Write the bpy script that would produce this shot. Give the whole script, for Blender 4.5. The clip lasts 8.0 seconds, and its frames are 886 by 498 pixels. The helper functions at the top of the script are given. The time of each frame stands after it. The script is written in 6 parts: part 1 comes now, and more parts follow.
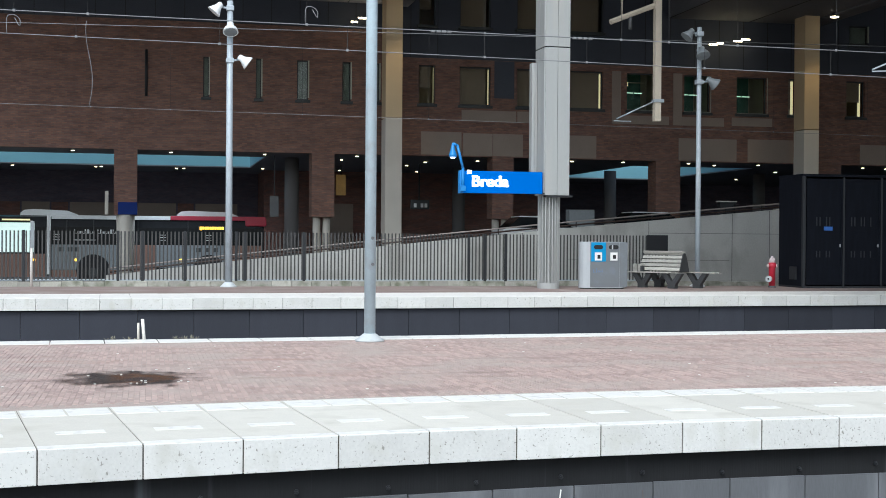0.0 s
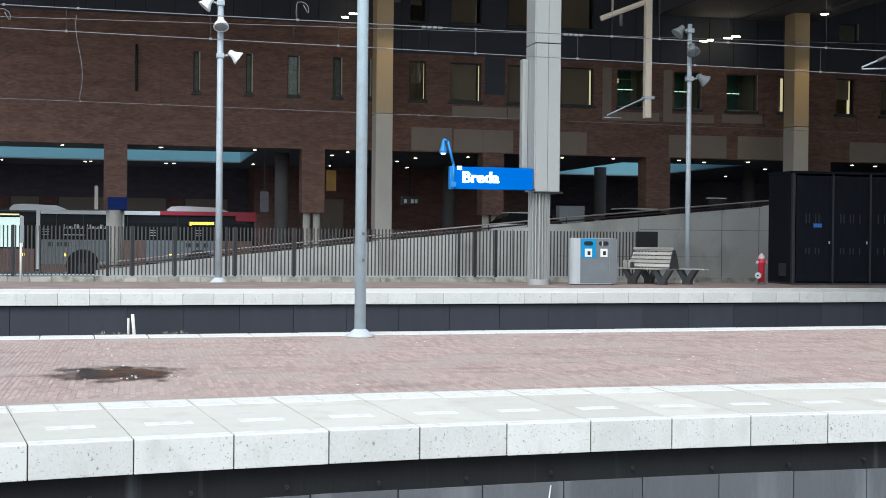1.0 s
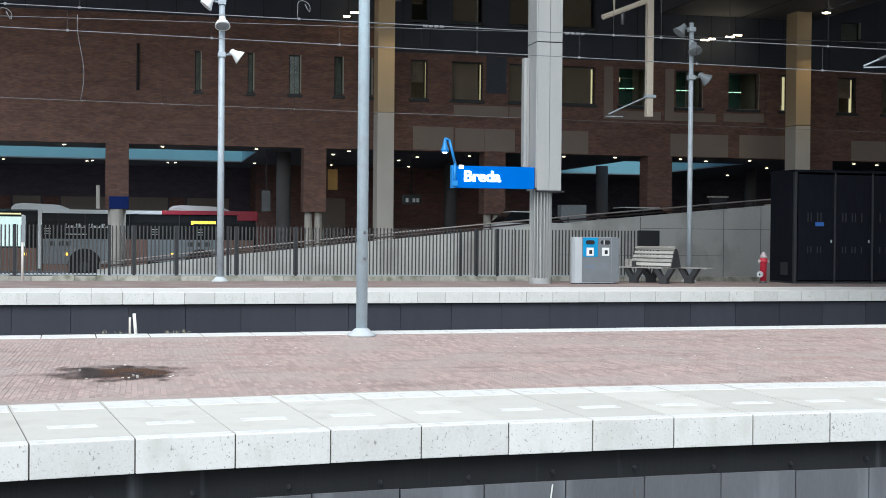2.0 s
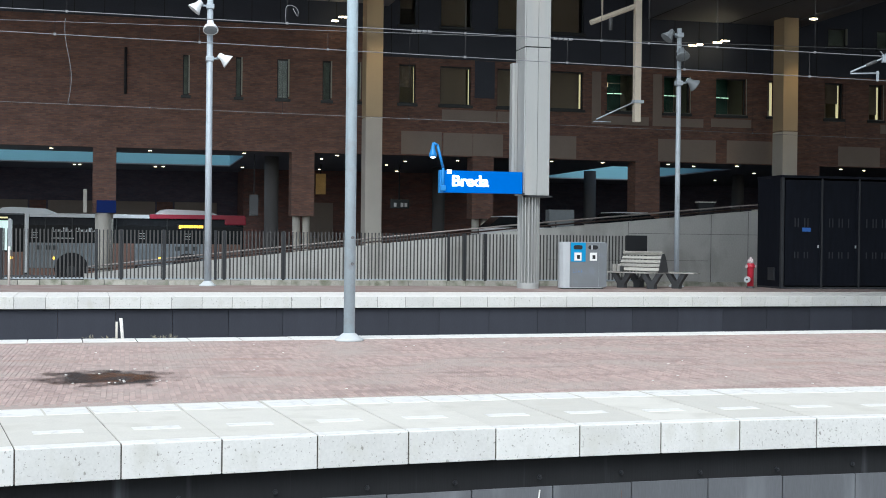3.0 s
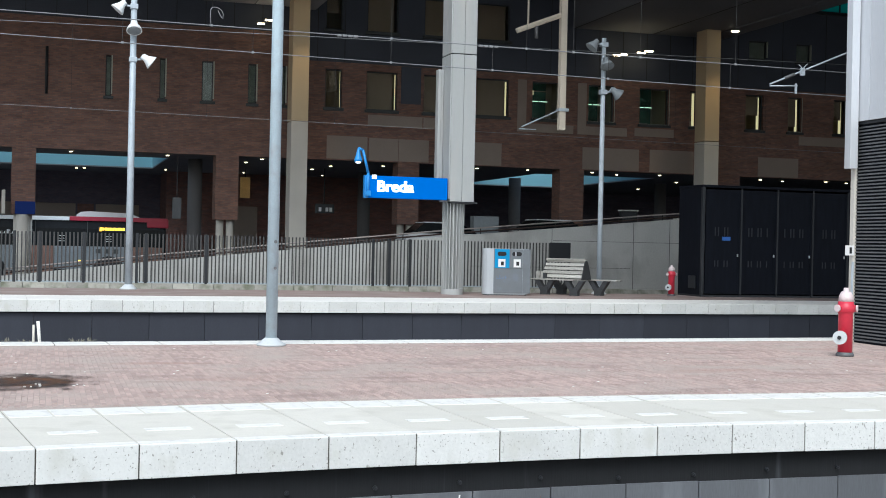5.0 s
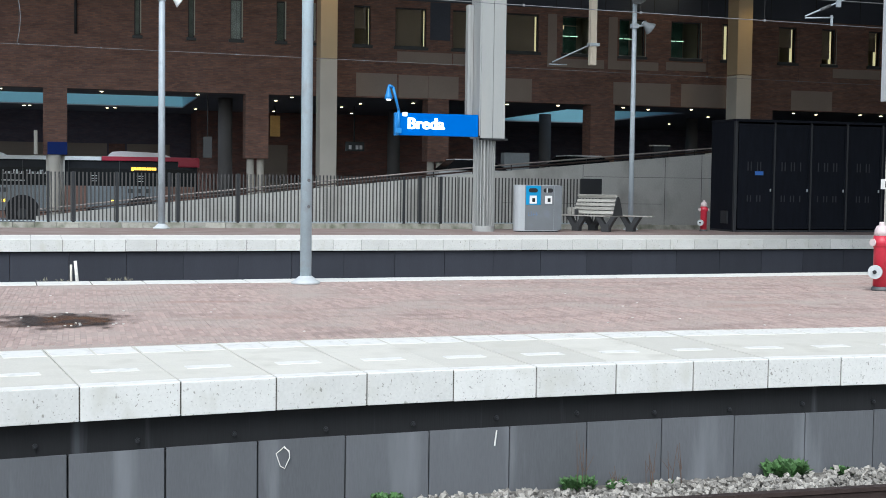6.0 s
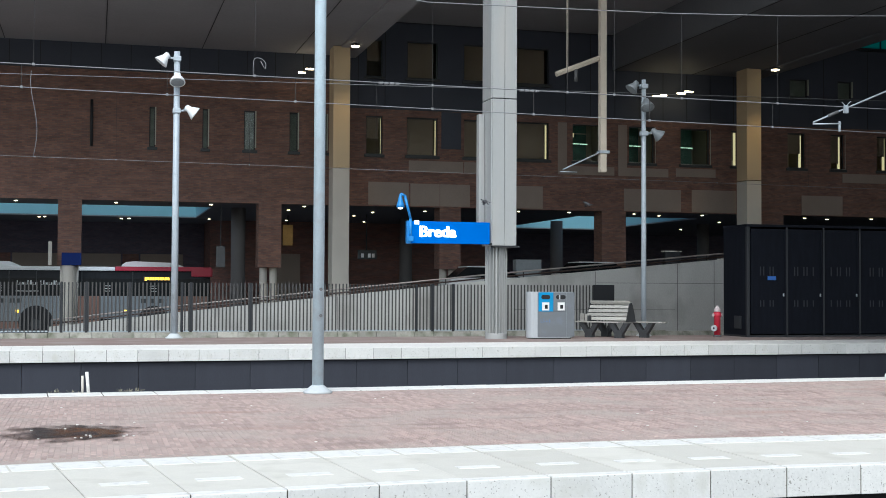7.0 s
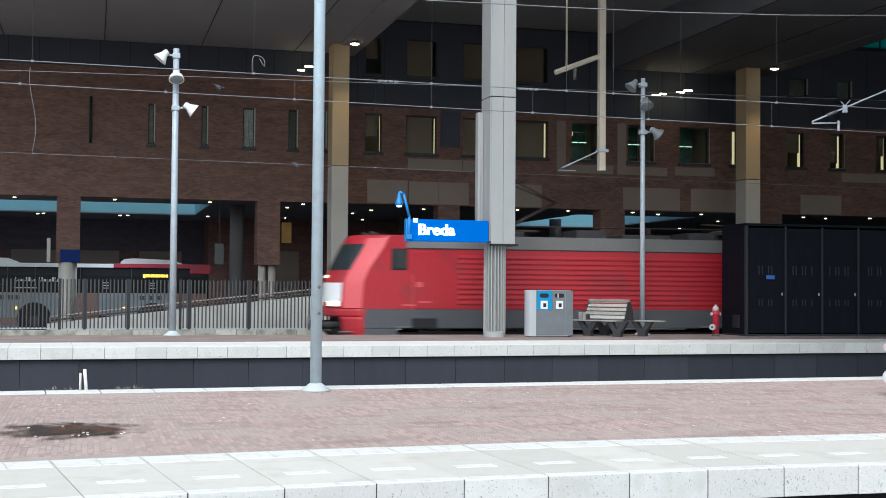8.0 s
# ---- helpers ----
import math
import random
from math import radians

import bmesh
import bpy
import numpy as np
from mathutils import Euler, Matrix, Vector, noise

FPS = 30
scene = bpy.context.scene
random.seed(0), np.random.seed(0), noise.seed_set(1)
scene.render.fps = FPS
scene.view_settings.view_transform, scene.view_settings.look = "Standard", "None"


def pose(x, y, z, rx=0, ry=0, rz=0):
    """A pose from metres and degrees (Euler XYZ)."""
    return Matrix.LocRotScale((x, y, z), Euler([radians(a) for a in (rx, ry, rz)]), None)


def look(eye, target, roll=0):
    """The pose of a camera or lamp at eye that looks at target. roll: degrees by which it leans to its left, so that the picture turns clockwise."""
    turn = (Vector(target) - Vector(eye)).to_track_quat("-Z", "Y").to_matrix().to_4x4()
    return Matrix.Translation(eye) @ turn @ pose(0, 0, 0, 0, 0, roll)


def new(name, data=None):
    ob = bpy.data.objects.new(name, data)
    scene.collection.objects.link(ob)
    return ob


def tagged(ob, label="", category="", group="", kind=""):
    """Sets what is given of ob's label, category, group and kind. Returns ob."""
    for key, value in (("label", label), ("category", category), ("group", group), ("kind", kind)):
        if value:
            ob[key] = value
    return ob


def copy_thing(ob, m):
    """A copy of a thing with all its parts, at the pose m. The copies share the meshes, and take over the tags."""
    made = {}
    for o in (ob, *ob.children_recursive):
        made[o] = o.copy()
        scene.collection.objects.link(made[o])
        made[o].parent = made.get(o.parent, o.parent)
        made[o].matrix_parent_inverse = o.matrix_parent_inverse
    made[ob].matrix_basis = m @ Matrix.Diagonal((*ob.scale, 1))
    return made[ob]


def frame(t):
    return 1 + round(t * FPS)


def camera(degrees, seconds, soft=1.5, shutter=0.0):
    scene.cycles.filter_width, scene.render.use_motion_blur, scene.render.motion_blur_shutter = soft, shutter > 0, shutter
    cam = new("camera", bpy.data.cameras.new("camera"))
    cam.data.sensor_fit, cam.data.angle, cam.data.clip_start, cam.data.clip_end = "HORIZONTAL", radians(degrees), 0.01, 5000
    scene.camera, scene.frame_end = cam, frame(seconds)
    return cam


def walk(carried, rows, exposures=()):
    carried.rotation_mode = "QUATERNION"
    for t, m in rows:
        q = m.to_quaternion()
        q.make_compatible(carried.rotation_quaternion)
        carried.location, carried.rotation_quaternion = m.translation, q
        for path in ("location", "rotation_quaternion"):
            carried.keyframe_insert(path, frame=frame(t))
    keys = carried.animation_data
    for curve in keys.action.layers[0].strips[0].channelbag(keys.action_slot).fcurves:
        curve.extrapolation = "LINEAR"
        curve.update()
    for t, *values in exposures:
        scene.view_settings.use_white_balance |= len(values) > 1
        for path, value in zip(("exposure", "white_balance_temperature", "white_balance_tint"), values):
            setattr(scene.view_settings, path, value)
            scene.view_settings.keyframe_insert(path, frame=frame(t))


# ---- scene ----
# ---- camera ----
cam = camera(37.95, 8.0, soft=0.9, shutter=0.3)
EYE = 1.4
ROWS = [
    # seconds, yaw, pitch, roll, x, y, z beside the mean eye
    (0.0, -12.850, -0.402, 0.419, -0.002, -0.005, 0.001),
    (0.5, -13.142, -0.496, 0.552, -0.013, -0.020, 0.006),
    (1.0, -13.293, -0.582, 0.567, -0.011, -0.020, 0.002),
    (1.5, -13.167, -0.621, 0.523, -0.008, -0.010, 0.001),
    (1.7, -13.170, -0.625, 0.523, -0.008, -0.010, 0.001),
    (2.8, -13.622, -0.570, 0.610, -0.004, -0.008, 0.006),
    (3.0, -13.748, -0.420, 0.634, -0.003, -0.007, 0.007),
    (3.5, -13.916, -0.165, 0.740, -0.016, -0.008, 0.003),
    (4.0, -14.070, -0.058, 0.780, -0.017, 0.020, -0.004),
    (4.1, -14.290, -0.050, 0.795, -0.014, 0.024, -0.004),
    (4.2, -14.880, -0.043, 0.815, -0.007, 0.027, -0.004),
    (4.3, -15.270, -0.035, 0.840, 0.002, 0.029, -0.004),
    (4.4, -15.660, -0.025, 0.870, 0.009, 0.030, -0.003),
    (4.5, -16.011, -0.017, 0.901, 0.013, 0.030, -0.003),
    (4.6, -16.420, -0.020, 0.940, 0.0135, 0.026, -0.002),
    (4.7, -16.800, -0.030, 1.000, 0.0138, 0.016, 0.000),
    (4.8, -16.980, -0.045, 1.070, 0.0139, 0.003, 0.001),
    (4.9, -17.070, -0.075, 1.150, 0.014, -0.011, 0.003),
    (5.0, -17.071, -0.113, 1.220, 0.014, -0.022, 0.005),
    (5.1, -16.760, -0.690, 1.262, 0.013, -0.028, 0.006),
    (5.2, -16.362, -1.370, 1.283, 0.010, -0.030, 0.007),
    (6.3, -15.720, -2.982, 0.649, -0.042, -0.021, 0.009),
    (6.4, -15.600, -2.140, 0.530, -0.036, -0.018, 0.014),
    (6.5, -15.488, -1.208, 0.417, -0.028, -0.014, 0.019),
    (6.6, -15.430, -0.560, 0.380, -0.0256, -0.011, 0.019),
    (6.7, -15.380, 0.130, 0.350, -0.0243, -0.009, 0.019),
    (6.8, -15.330, 0.800, 0.320, -0.0237, -0.008, 0.019),
    (6.9, -15.260, 1.420, 0.300, -0.0234, -0.007, 0.0185),
    (7.0, -15.193, 1.823, 0.285, -0.023, -0.007, 0.018),
    (7.5, -15.275, 1.903, 0.249, -0.018, -0.015, 0.012),
    (8.0, -15.245, 1.730, 0.460, -0.016, -0.003, 0.024),
]
walk(cam, [(t, pose(x, y, EYE + z, 90, 0, yaw) @ pose(0, 0, 0, pitch, 0, 0) @ pose(0, 0, 0, 0, 0, roll))
           for t, yaw, pitch, roll, x, y, z in ROWS], exposures=[(0.0, 0.74, 6010, 5), (5.2, 0.74, 6010, 5), (6.5, 0.68, 6010, 5), (7.2, 0.74, 6010, 5), (8.0, 0.74, 6010, 5)])

# ---- light ----
SUN_EL, SUN_AZ = 48.0, 205.0
world = bpy.data.worlds.new("sky")
scene.world = world
world.use_nodes = True
wn = world.node_tree
sky = wn.nodes.new("ShaderNodeTexSky")
sky.sky_type, sky.sun_disc = "NISHITA", False
sky.sun_elevation, sky.sun_rotation = radians(SUN_EL), radians(SUN_AZ)
sky.air_density, sky.dust_density, sky.ozone_density = 1.0, 2.5, 1.5
grey = wn.nodes.new("ShaderNodeRGBToBW")
veil = wn.nodes.new("ShaderNodeMix")
veil.data_type = "RGBA"
veil.inputs["Factor"].default_value = 0.62
wn.links.new(sky.outputs[0], grey.inputs[0])
wn.links.new(sky.outputs[0], veil.inputs["A"])
wn.links.new(grey.outputs[0], veil.inputs["B"])
wn.links.new(veil.outputs["Result"], wn.nodes["Background"].inputs[0])
wn.nodes["Background"].inputs[1].default_value = 0.15
sun = new("sun", bpy.data.lights.new("sun", "SUN"))
sun.data.energy, sun.data.angle, sun.data.color = 1.0, radians(30), (1.0, 0.98, 0.96)
az = radians(SUN_AZ)
sun.matrix_world = look((40 * math.sin(az), 40 * math.cos(az), 40 * math.tan(radians(SUN_EL))), (0, 0, 0))


def lamp(name, kind, place, target, energy, color, size=0.3, cone=120):
    ob = new(name, bpy.data.lights.new(name, kind))
    ob.data.energy, ob.data.color = energy, color
    if kind == "AREA":
        ob.data.size = size
    else:
        ob.data.shadow_soft_size = size
    if kind == "SPOT":
        ob.data.spot_size, ob.data.spot_blend = radians(cone), 0.8
    ob.matrix_world = look(place, target)
    return ob


lamp("column_spot", "SPOT", (10.75, 52.6, 11.7), (10.4, 55, 7.0), 130, (1.0, 0.72, 0.42), cone=48)
lamp("column_spot", "SPOT", (30.7, 52.5, 11.7), (29.95, 55, 7.0), 150, (1.0, 0.68, 0.32), cone=42)

# fill spots added near the downlights, cooler and stronger, to lift the dark arcade
for x, y, power in ((-3.2, 70.8, 900), (1.4, 71.0, 900), (0.9, 59.6, 380), (10.5, 62.5, 560), (27.0, 60.5, 560)):
    lamp("arcade_fill", "SPOT", (x, y, 5.1), (x, y, 0), power, (0.80, 0.88, 1.0), 0.1)


# ---- materials ----
def mat(name, color, rough=0.6, metal=0.0, spread=0.15, scale=6.0, fine=60.0, bump=0.15, dirt=None, dirt_at=(0.55, 0.7), dirt_scale=1.5,
        per="", emit=0.0, stretch=(1, 1, 1), spec=0.5):
    """A surface with broad and fine variation, relief, and stains of the colour dirt."""
    m = bpy.data.materials.new(name)
    m.use_nodes = True
    nt, N = m.node_tree, m.node_tree.nodes
    L = nt.links.new
    b = N["Principled BSDF"]
    b.inputs["Roughness"].default_value, b.inputs["Metallic"].default_value = rough, metal
    b.inputs["Specular IOR Level"].default_value = spec
    geo = N.new("ShaderNodeNewGeometry")
    mp = N.new("ShaderNodeMapping")
    mp.inputs["Scale"].default_value = stretch
    L(geo.outputs["Position"], mp.inputs[0])

    def nz(s, detail=4.0):
        n = N.new("ShaderNodeTexNoise")
        n.inputs["Scale"].default_value, n.inputs["Detail"].default_value = s, detail
        L(mp.outputs[0], n.inputs["Vector"])
        return n.outputs[0]

    broad, small = nz(scale), nz(fine, 2.0)
    mix = N.new("ShaderNodeMath"); mix.operation = "ADD"
    L(broad, mix.inputs[0]); L(small, mix.inputs[1])
    val = mix.outputs[0]
    if per:
        src = N.new("ShaderNodeObjectInfo").outputs["Random"] if per == "object" else geo.outputs["Random Per Island"]
        add = N.new("ShaderNodeMath"); add.operation = "MULTIPLY_ADD"
        L(src, add.inputs[0]); add.inputs[1].default_value = 0.9
        L(val, add.inputs[2])
        sub = N.new("ShaderNodeMath"); sub.operation = "SUBTRACT"
        L(add.outputs[0], sub.inputs[0]); sub.inputs[1].default_value = 0.45
        val = sub.outputs[0]
    rng = N.new("ShaderNodeMapRange")
    rng.inputs["From Min"].default_value, rng.inputs["From Max"].default_value = 0.5, 1.5
    rng.inputs["To Min"].default_value, rng.inputs["To Max"].default_value = 1 - spread, 1 + spread
    L(val, rng.inputs["Value"])
    mul = N.new("ShaderNodeVectorMath"); mul.operation = "SCALE"
    mul.inputs[0].default_value = color
    L(rng.outputs[0], mul.inputs["Scale"])
    out = mul.outputs[0]
    if dirt:
        cr = N.new("ShaderNodeMapRange")
        cr.inputs["From Min"].default_value, cr.inputs["From Max"].default_value = dirt_at
        L(nz(dirt_scale, 6.0), cr.inputs["Value"])
        mx = N.new("ShaderNodeMix"); mx.data_type = "RGBA"
        L(cr.outputs[0], mx.inputs["Factor"]); L(out, mx.inputs["A"])
        mx.inputs["B"].default_value = (*dirt, 1)
        out = mx.outputs["Result"]
    L(out, b.inputs["Base Color"])
    if bump:
        bp = N.new("ShaderNodeBump")
        bp.inputs["Strength"].default_value, bp.inputs["Distance"].default_value = bump, 0.01
        L(small, bp.inputs["Height"]); L(bp.outputs[0], b.inputs["Normal"])
    if emit:
        b.inputs["Emission Color"].default_value = (*color, 1)
        b.inputs["Emission Strength"].default_value = emit
    return m


def glass(name, color, rough=0.03):
    m = bpy.data.materials.new(name)
    m.use_nodes = True
    b = m.node_tree.nodes["Principled BSDF"]
    b.inputs["Base Color"].default_value = (*color, 1)
    b.inputs["Roughness"].default_value, b.inputs["Transmission Weight"].default_value, b.inputs["IOR"].default_value = rough, 1.0, 1.25
    return m


def brickwork(name, c1, c2, mortar):
    """Running-bond brick face for walls that stay far off: courses of 65 mm."""
    m = bpy.data.materials.new(name)
    m.use_nodes = True
    N, L = m.node_tree.nodes, m.node_tree.links.new
    b = N["Principled BSDF"]
    b.inputs["Roughness"].default_value = 0.9
    b.inputs["Specular IOR Level"].default_value = 0.25
    geo = N.new("ShaderNodeNewGeometry")
    sep, com = N.new("ShaderNodeSeparateXYZ"), N.new("ShaderNodeCombineXYZ")
    L(geo.outputs["Position"], sep.inputs[0])
    add = N.new("ShaderNodeMath")
    L(sep.outputs[0], add.inputs[0]); L(sep.outputs[1], add.inputs[1])
    L(add.outputs[0], com.inputs[0]); L(sep.outputs[2], com.inputs[1])
    br = N.new("ShaderNodeTexBrick")
    br.inputs["Color1"].default_value, br.inputs["Color2"].default_value, br.inputs["Mortar"].default_value = (*c1, 1), (*c2, 1), (*mortar, 1)
    br.inputs["Scale"].default_value, br.inputs["Brick Width"].default_value, br.inputs["Row Height"].default_value = 1.0, 0.22, 0.065
    br.inputs["Mortar Size"].default_value = 0.007
    L(com.outputs[0], br.inputs["Vector"])
    n = N.new("ShaderNodeTexNoise"); n.inputs["Scale"].default_value = 1.6; n.inputs["Detail"].default_value = 10; n.inputs["Roughness"].default_value = 0.75
    flat = N.new("ShaderNodeMapping"); flat.inputs["Scale"].default_value = (0.6, 0.6, 2.2)
    L(geo.outputs["Position"], flat.inputs[0]); L(flat.outputs[0], n.inputs["Vector"])
    r = N.new("ShaderNodeMapRange"); r.inputs["From Min"].default_value, r.inputs["From Max"].default_value = 0.3, 0.7
    r.inputs["To Min"].default_value, r.inputs["To Max"].default_value = 0.74, 1.26
    L(n.outputs[0], r.inputs["Value"])
    s = N.new("ShaderNodeVectorMath"); s.operation = "SCALE"
    L(br.outputs["Color"], s.inputs[0]); L(r.outputs[0], s.inputs["Scale"])
    L(s.outputs[0], b.inputs["Base Color"])
    bp = N.new("ShaderNodeBump"); bp.inputs["Strength"].default_value, bp.inputs["Distance"].default_value = 0.4, 0.01
    L(br.outputs["Fac"], bp.inputs["Height"]); bp.invert = True
    L(bp.outputs[0], b.inputs["Normal"])
    return m


M_COPING = mat("white_concrete", (0.645, 0.64, 0.615), 0.75, spread=0.1, scale=3, fine=45, bump=0.25, dirt=(0.30, 0.29, 0.265), dirt_at=(0.63, 0.70), dirt_scale=55, per="object")


def streaks(m, color, low, high, scale, stretch):
    """Thin stains drawn out along one axis over a surface."""
    nt = m.node_tree
    N, L = nt.nodes, nt.links.new
    b = N["Principled BSDF"]
    old = b.inputs["Base Color"].links[0].from_socket
    geo, mp, n, rng, mx = (N.new("ShaderNode" + k) for k in ("NewGeometry", "Mapping", "TexNoise", "MapRange", "Mix"))
    mp.inputs["Scale"].default_value = stretch
    n.inputs["Scale"].default_value, n.inputs["Detail"].default_value = scale, 5.0
    rng.inputs["From Min"].default_value, rng.inputs["From Max"].default_value = low, high
    rng.inputs["To Max"].default_value = 0.75
    mx.data_type = "RGBA"
    mx.inputs["B"].default_value = (*color, 1)
    L(geo.outputs["Position"], mp.inputs[0]); L(mp.outputs[0], n.inputs["Vector"]); L(n.outputs[0], rng.inputs["Value"])
    L(rng.outputs[0], mx.inputs["Factor"]); L(old, mx.inputs["A"]); L(mx.outputs["Result"], b.inputs["Base Color"])


streaks(M_COPING, (0.56, 0.55, 0.50), 0.54, 0.74, 5.0, (1, 1, 0.6))
streaks(M_COPING, (0.20, 0.19, 0.16), 0.66, 0.72, 30.0, (1, 1, 0.5))
M_TOP = mat("grey_slab", (0.665, 0.635, 0.565), 0.8, spread=0.1, scale=2.5, fine=70, bump=0.2, dirt=(0.575, 0.545, 0.475), dirt_at=(0.5, 0.75), dirt_scale=2.5, per="object")
M_PAINT = mat("white_line_paint", (0.82, 0.80, 0.755), 0.6, spread=0.06, scale=5, fine=50, bump=0.1, dirt=(0.55, 0.54, 0.51), dirt_at=(0.55, 0.8), dirt_scale=9)
# darker copy of the wall panel, overhang shade put into the colour
M_PANEL_FAR = mat("shaded_wall_panel", (0.038, 0.041, 0.053), 0.85, spec=0.3, spread=0.15, scale=1.2, fine=40, bump=0.2, per="object", stretch=(3, 3, 0.35))
M_PANEL = mat("wall_panel_concrete", (0.112, 0.117, 0.127), 0.85, spread=0.15, scale=1.2, fine=40, bump=0.2, dirt=(0.20, 0.21, 0.225), dirt_at=(0.55, 0.75), dirt_scale=1.2, per="object", stretch=(3, 3, 0.35))
# shade below the slabs is put into this near-black base; pale streaks are stains
M_RECESS = mat("shade_dark_beam_concrete", (0.009, 0.0095, 0.011), 0.9, spread=0.3, scale=1.5, fine=40, bump=0.2, dirt=(0.05, 0.054, 0.06), dirt_at=(0.62, 0.72), dirt_scale=2.2, stretch=(2.5, 2.5, 0.1))
M_CLINKER = mat("red_clinker", (0.475, 0.358, 0.318), 0.85, spread=0.18, scale=0.8, fine=30, bump=0.25, per="island", dirt=(0.47, 0.395, 0.35), dirt_at=(0.45, 0.7), dirt_scale=0.9)
M_CLINKER_ONE = mat("red_clinker_single", (0.475, 0.358, 0.318), 0.85, spread=0.18, scale=0.8, fine=30, bump=0.25, per="object", dirt=(0.47, 0.395, 0.35), dirt_at=(0.45, 0.7), dirt_scale=0.9)
for clinker in (M_CLINKER, M_CLINKER_ONE):
    streaks(clinker, (0.27, 0.20, 0.18), 0.55, 0.75, 1.6, (0.45, 1.5, 1))
    streaks(clinker, (0.40, 0.24, 0.20), 0.60, 0.78, 0.8, (0.4, 1.3, 1))
# darker copy of the clinker, shade of the roof put into its colour
M_CLINKER_FAR = mat("roof_shade_clinker", (0.27, 0.20, 0.18), 0.85, spread=0.2, scale=0.8, fine=30, bump=0.25, dirt=(0.33, 0.28, 0.25), dirt_at=(0.45, 0.7), dirt_scale=0.9)
M_JOINT = mat("sand_joint", (0.43, 0.35, 0.31), 0.95, spread=0.3, scale=2, fine=80, bump=0.3)
M_WET = mat("wet_stain", (0.075, 0.058, 0.052), 0.25, spread=0.5, scale=5, fine=30, bump=0.02, dirt=(0.20, 0.085, 0.035), dirt_at=(0.50, 0.62), dirt_scale=2.6, spec=0.7)


def soft_rim(m, centre, radii):
    """Let a stain thin out raggedly from its centre towards its rim."""
    N, L = m.node_tree.nodes, m.node_tree.links.new
    geo = N.new("ShaderNodeNewGeometry")
    sub, div, ln = N.new("ShaderNodeVectorMath"), N.new("ShaderNodeVectorMath"), N.new("ShaderNodeVectorMath")
    sub.operation, div.operation, ln.operation = "SUBTRACT", "DIVIDE", "LENGTH"
    sub.inputs[1].default_value, div.inputs[1].default_value = centre, radii
    L(geo.outputs["Position"], sub.inputs[0]); L(sub.outputs[0], div.inputs[0]); L(div.outputs[0], ln.inputs[0])
    nz = N.new("ShaderNodeTexNoise")
    nz.inputs["Scale"].default_value, nz.inputs["Detail"].default_value = 3.5, 6.0
    L(geo.outputs["Position"], nz.inputs["Vector"])
    mad = N.new("ShaderNodeMath"); mad.operation = "MULTIPLY_ADD"
    L(nz.outputs[0], mad.inputs[0]); mad.inputs[1].default_value = 1.9
    inv = N.new("ShaderNodeMath"); inv.operation = "SUBTRACT"; inv.inputs[0].default_value = 0.0
    L(ln.outputs["Value"], inv.inputs[1]); L(inv.outputs[0], mad.inputs[2])
    rng = N.new("ShaderNodeMapRange")
    rng.inputs["From Min"].default_value, rng.inputs["From Max"].default_value = 0.0, 0.45
    rng.inputs["To Max"].default_value = 0.93
    L(mad.outputs[0], rng.inputs["Value"]); L(rng.outputs[0], N["Principled BSDF"].inputs["Alpha"])


soft_rim(M_WET, (-0.22, 13.15, 0.0), (0.74, 0.80, 1.0))
M_BALLAST = mat("ballast_stone", (0.33, 0.31, 0.28), 0.9, spread=0.5, scale=3, fine=60, bump=0.3, per="island")
M_EARTH = mat("track_bed_gravel", (0.16, 0.15, 0.135), 0.95, spread=0.4, scale=5, fine=40, bump=0.6)
M_RAIL = mat("rusty_steel", (0.065, 0.045, 0.04), 0.6, 0.6, spread=0.3, scale=4, fine=50)
M_BRICK = brickwork("facade_brick", (0.265, 0.142, 0.104), (0.17, 0.099, 0.085), (0.155, 0.125, 0.11))
# bluish arcade shade is put into this brick's colour
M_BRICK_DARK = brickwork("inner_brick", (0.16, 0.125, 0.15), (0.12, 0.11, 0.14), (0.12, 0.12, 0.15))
M_BRICK_CORE = brickwork("core_brick", (0.26, 0.125, 0.10), (0.18, 0.10, 0.09), (0.16, 0.13, 0.12))
M_BEIGE = mat("beige_stone_panel", (0.29, 0.235, 0.20), 0.85, spread=0.12, scale=0.8, fine=25, bump=0.1)
M_CLAD = mat("dark_slate_cladding", (0.056, 0.065, 0.087), 0.7, spread=0.2, scale=0.7, fine=20, bump=0.1)
M_SOFFIT = mat("dark_grey_soffit", (0.38, 0.375, 0.39), 0.8, spread=0.1, scale=0.4, fine=12, bump=0.05)
# dark bluish tone carries the shade under the arcade
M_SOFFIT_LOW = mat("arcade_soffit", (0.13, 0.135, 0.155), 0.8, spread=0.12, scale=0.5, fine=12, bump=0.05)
# darker copy of the soffit, the second plate's shade put into its colour
M_SOFFIT_SHADE = mat("shaded_soffit", (0.17, 0.175, 0.19), 0.8, spread=0.1, scale=0.4, fine=12, bump=0.05)
# blue of the daylight in the wells is put into the wall colour
M_WELL = mat("daylight_blue_render", (0.16, 0.36, 0.44), 0.8, spread=0.06, scale=0.5, fine=15, bump=0.05)
M_CONC = mat("grey_concrete", (0.46, 0.46, 0.44), 0.85, spread=0.16, scale=0.8, fine=25, bump=0.2, dirt=(0.27, 0.26, 0.24), dirt_at=(0.52, 0.75), dirt_scale=0.7, stretch=(1, 1, 0.6))
M_KERB = mat("mossy_kerb_concrete", (0.40, 0.385, 0.34), 0.9, spread=0.25, scale=2.5, fine=35, bump=0.3, per="object", dirt=(0.16, 0.17, 0.12), dirt_at=(0.45, 0.7), dirt_scale=2.5)
M_COLUMN = mat("column_concrete", (0.58, 0.55, 0.49), 0.8, spread=0.1, scale=1, fine=30, bump=0.15)
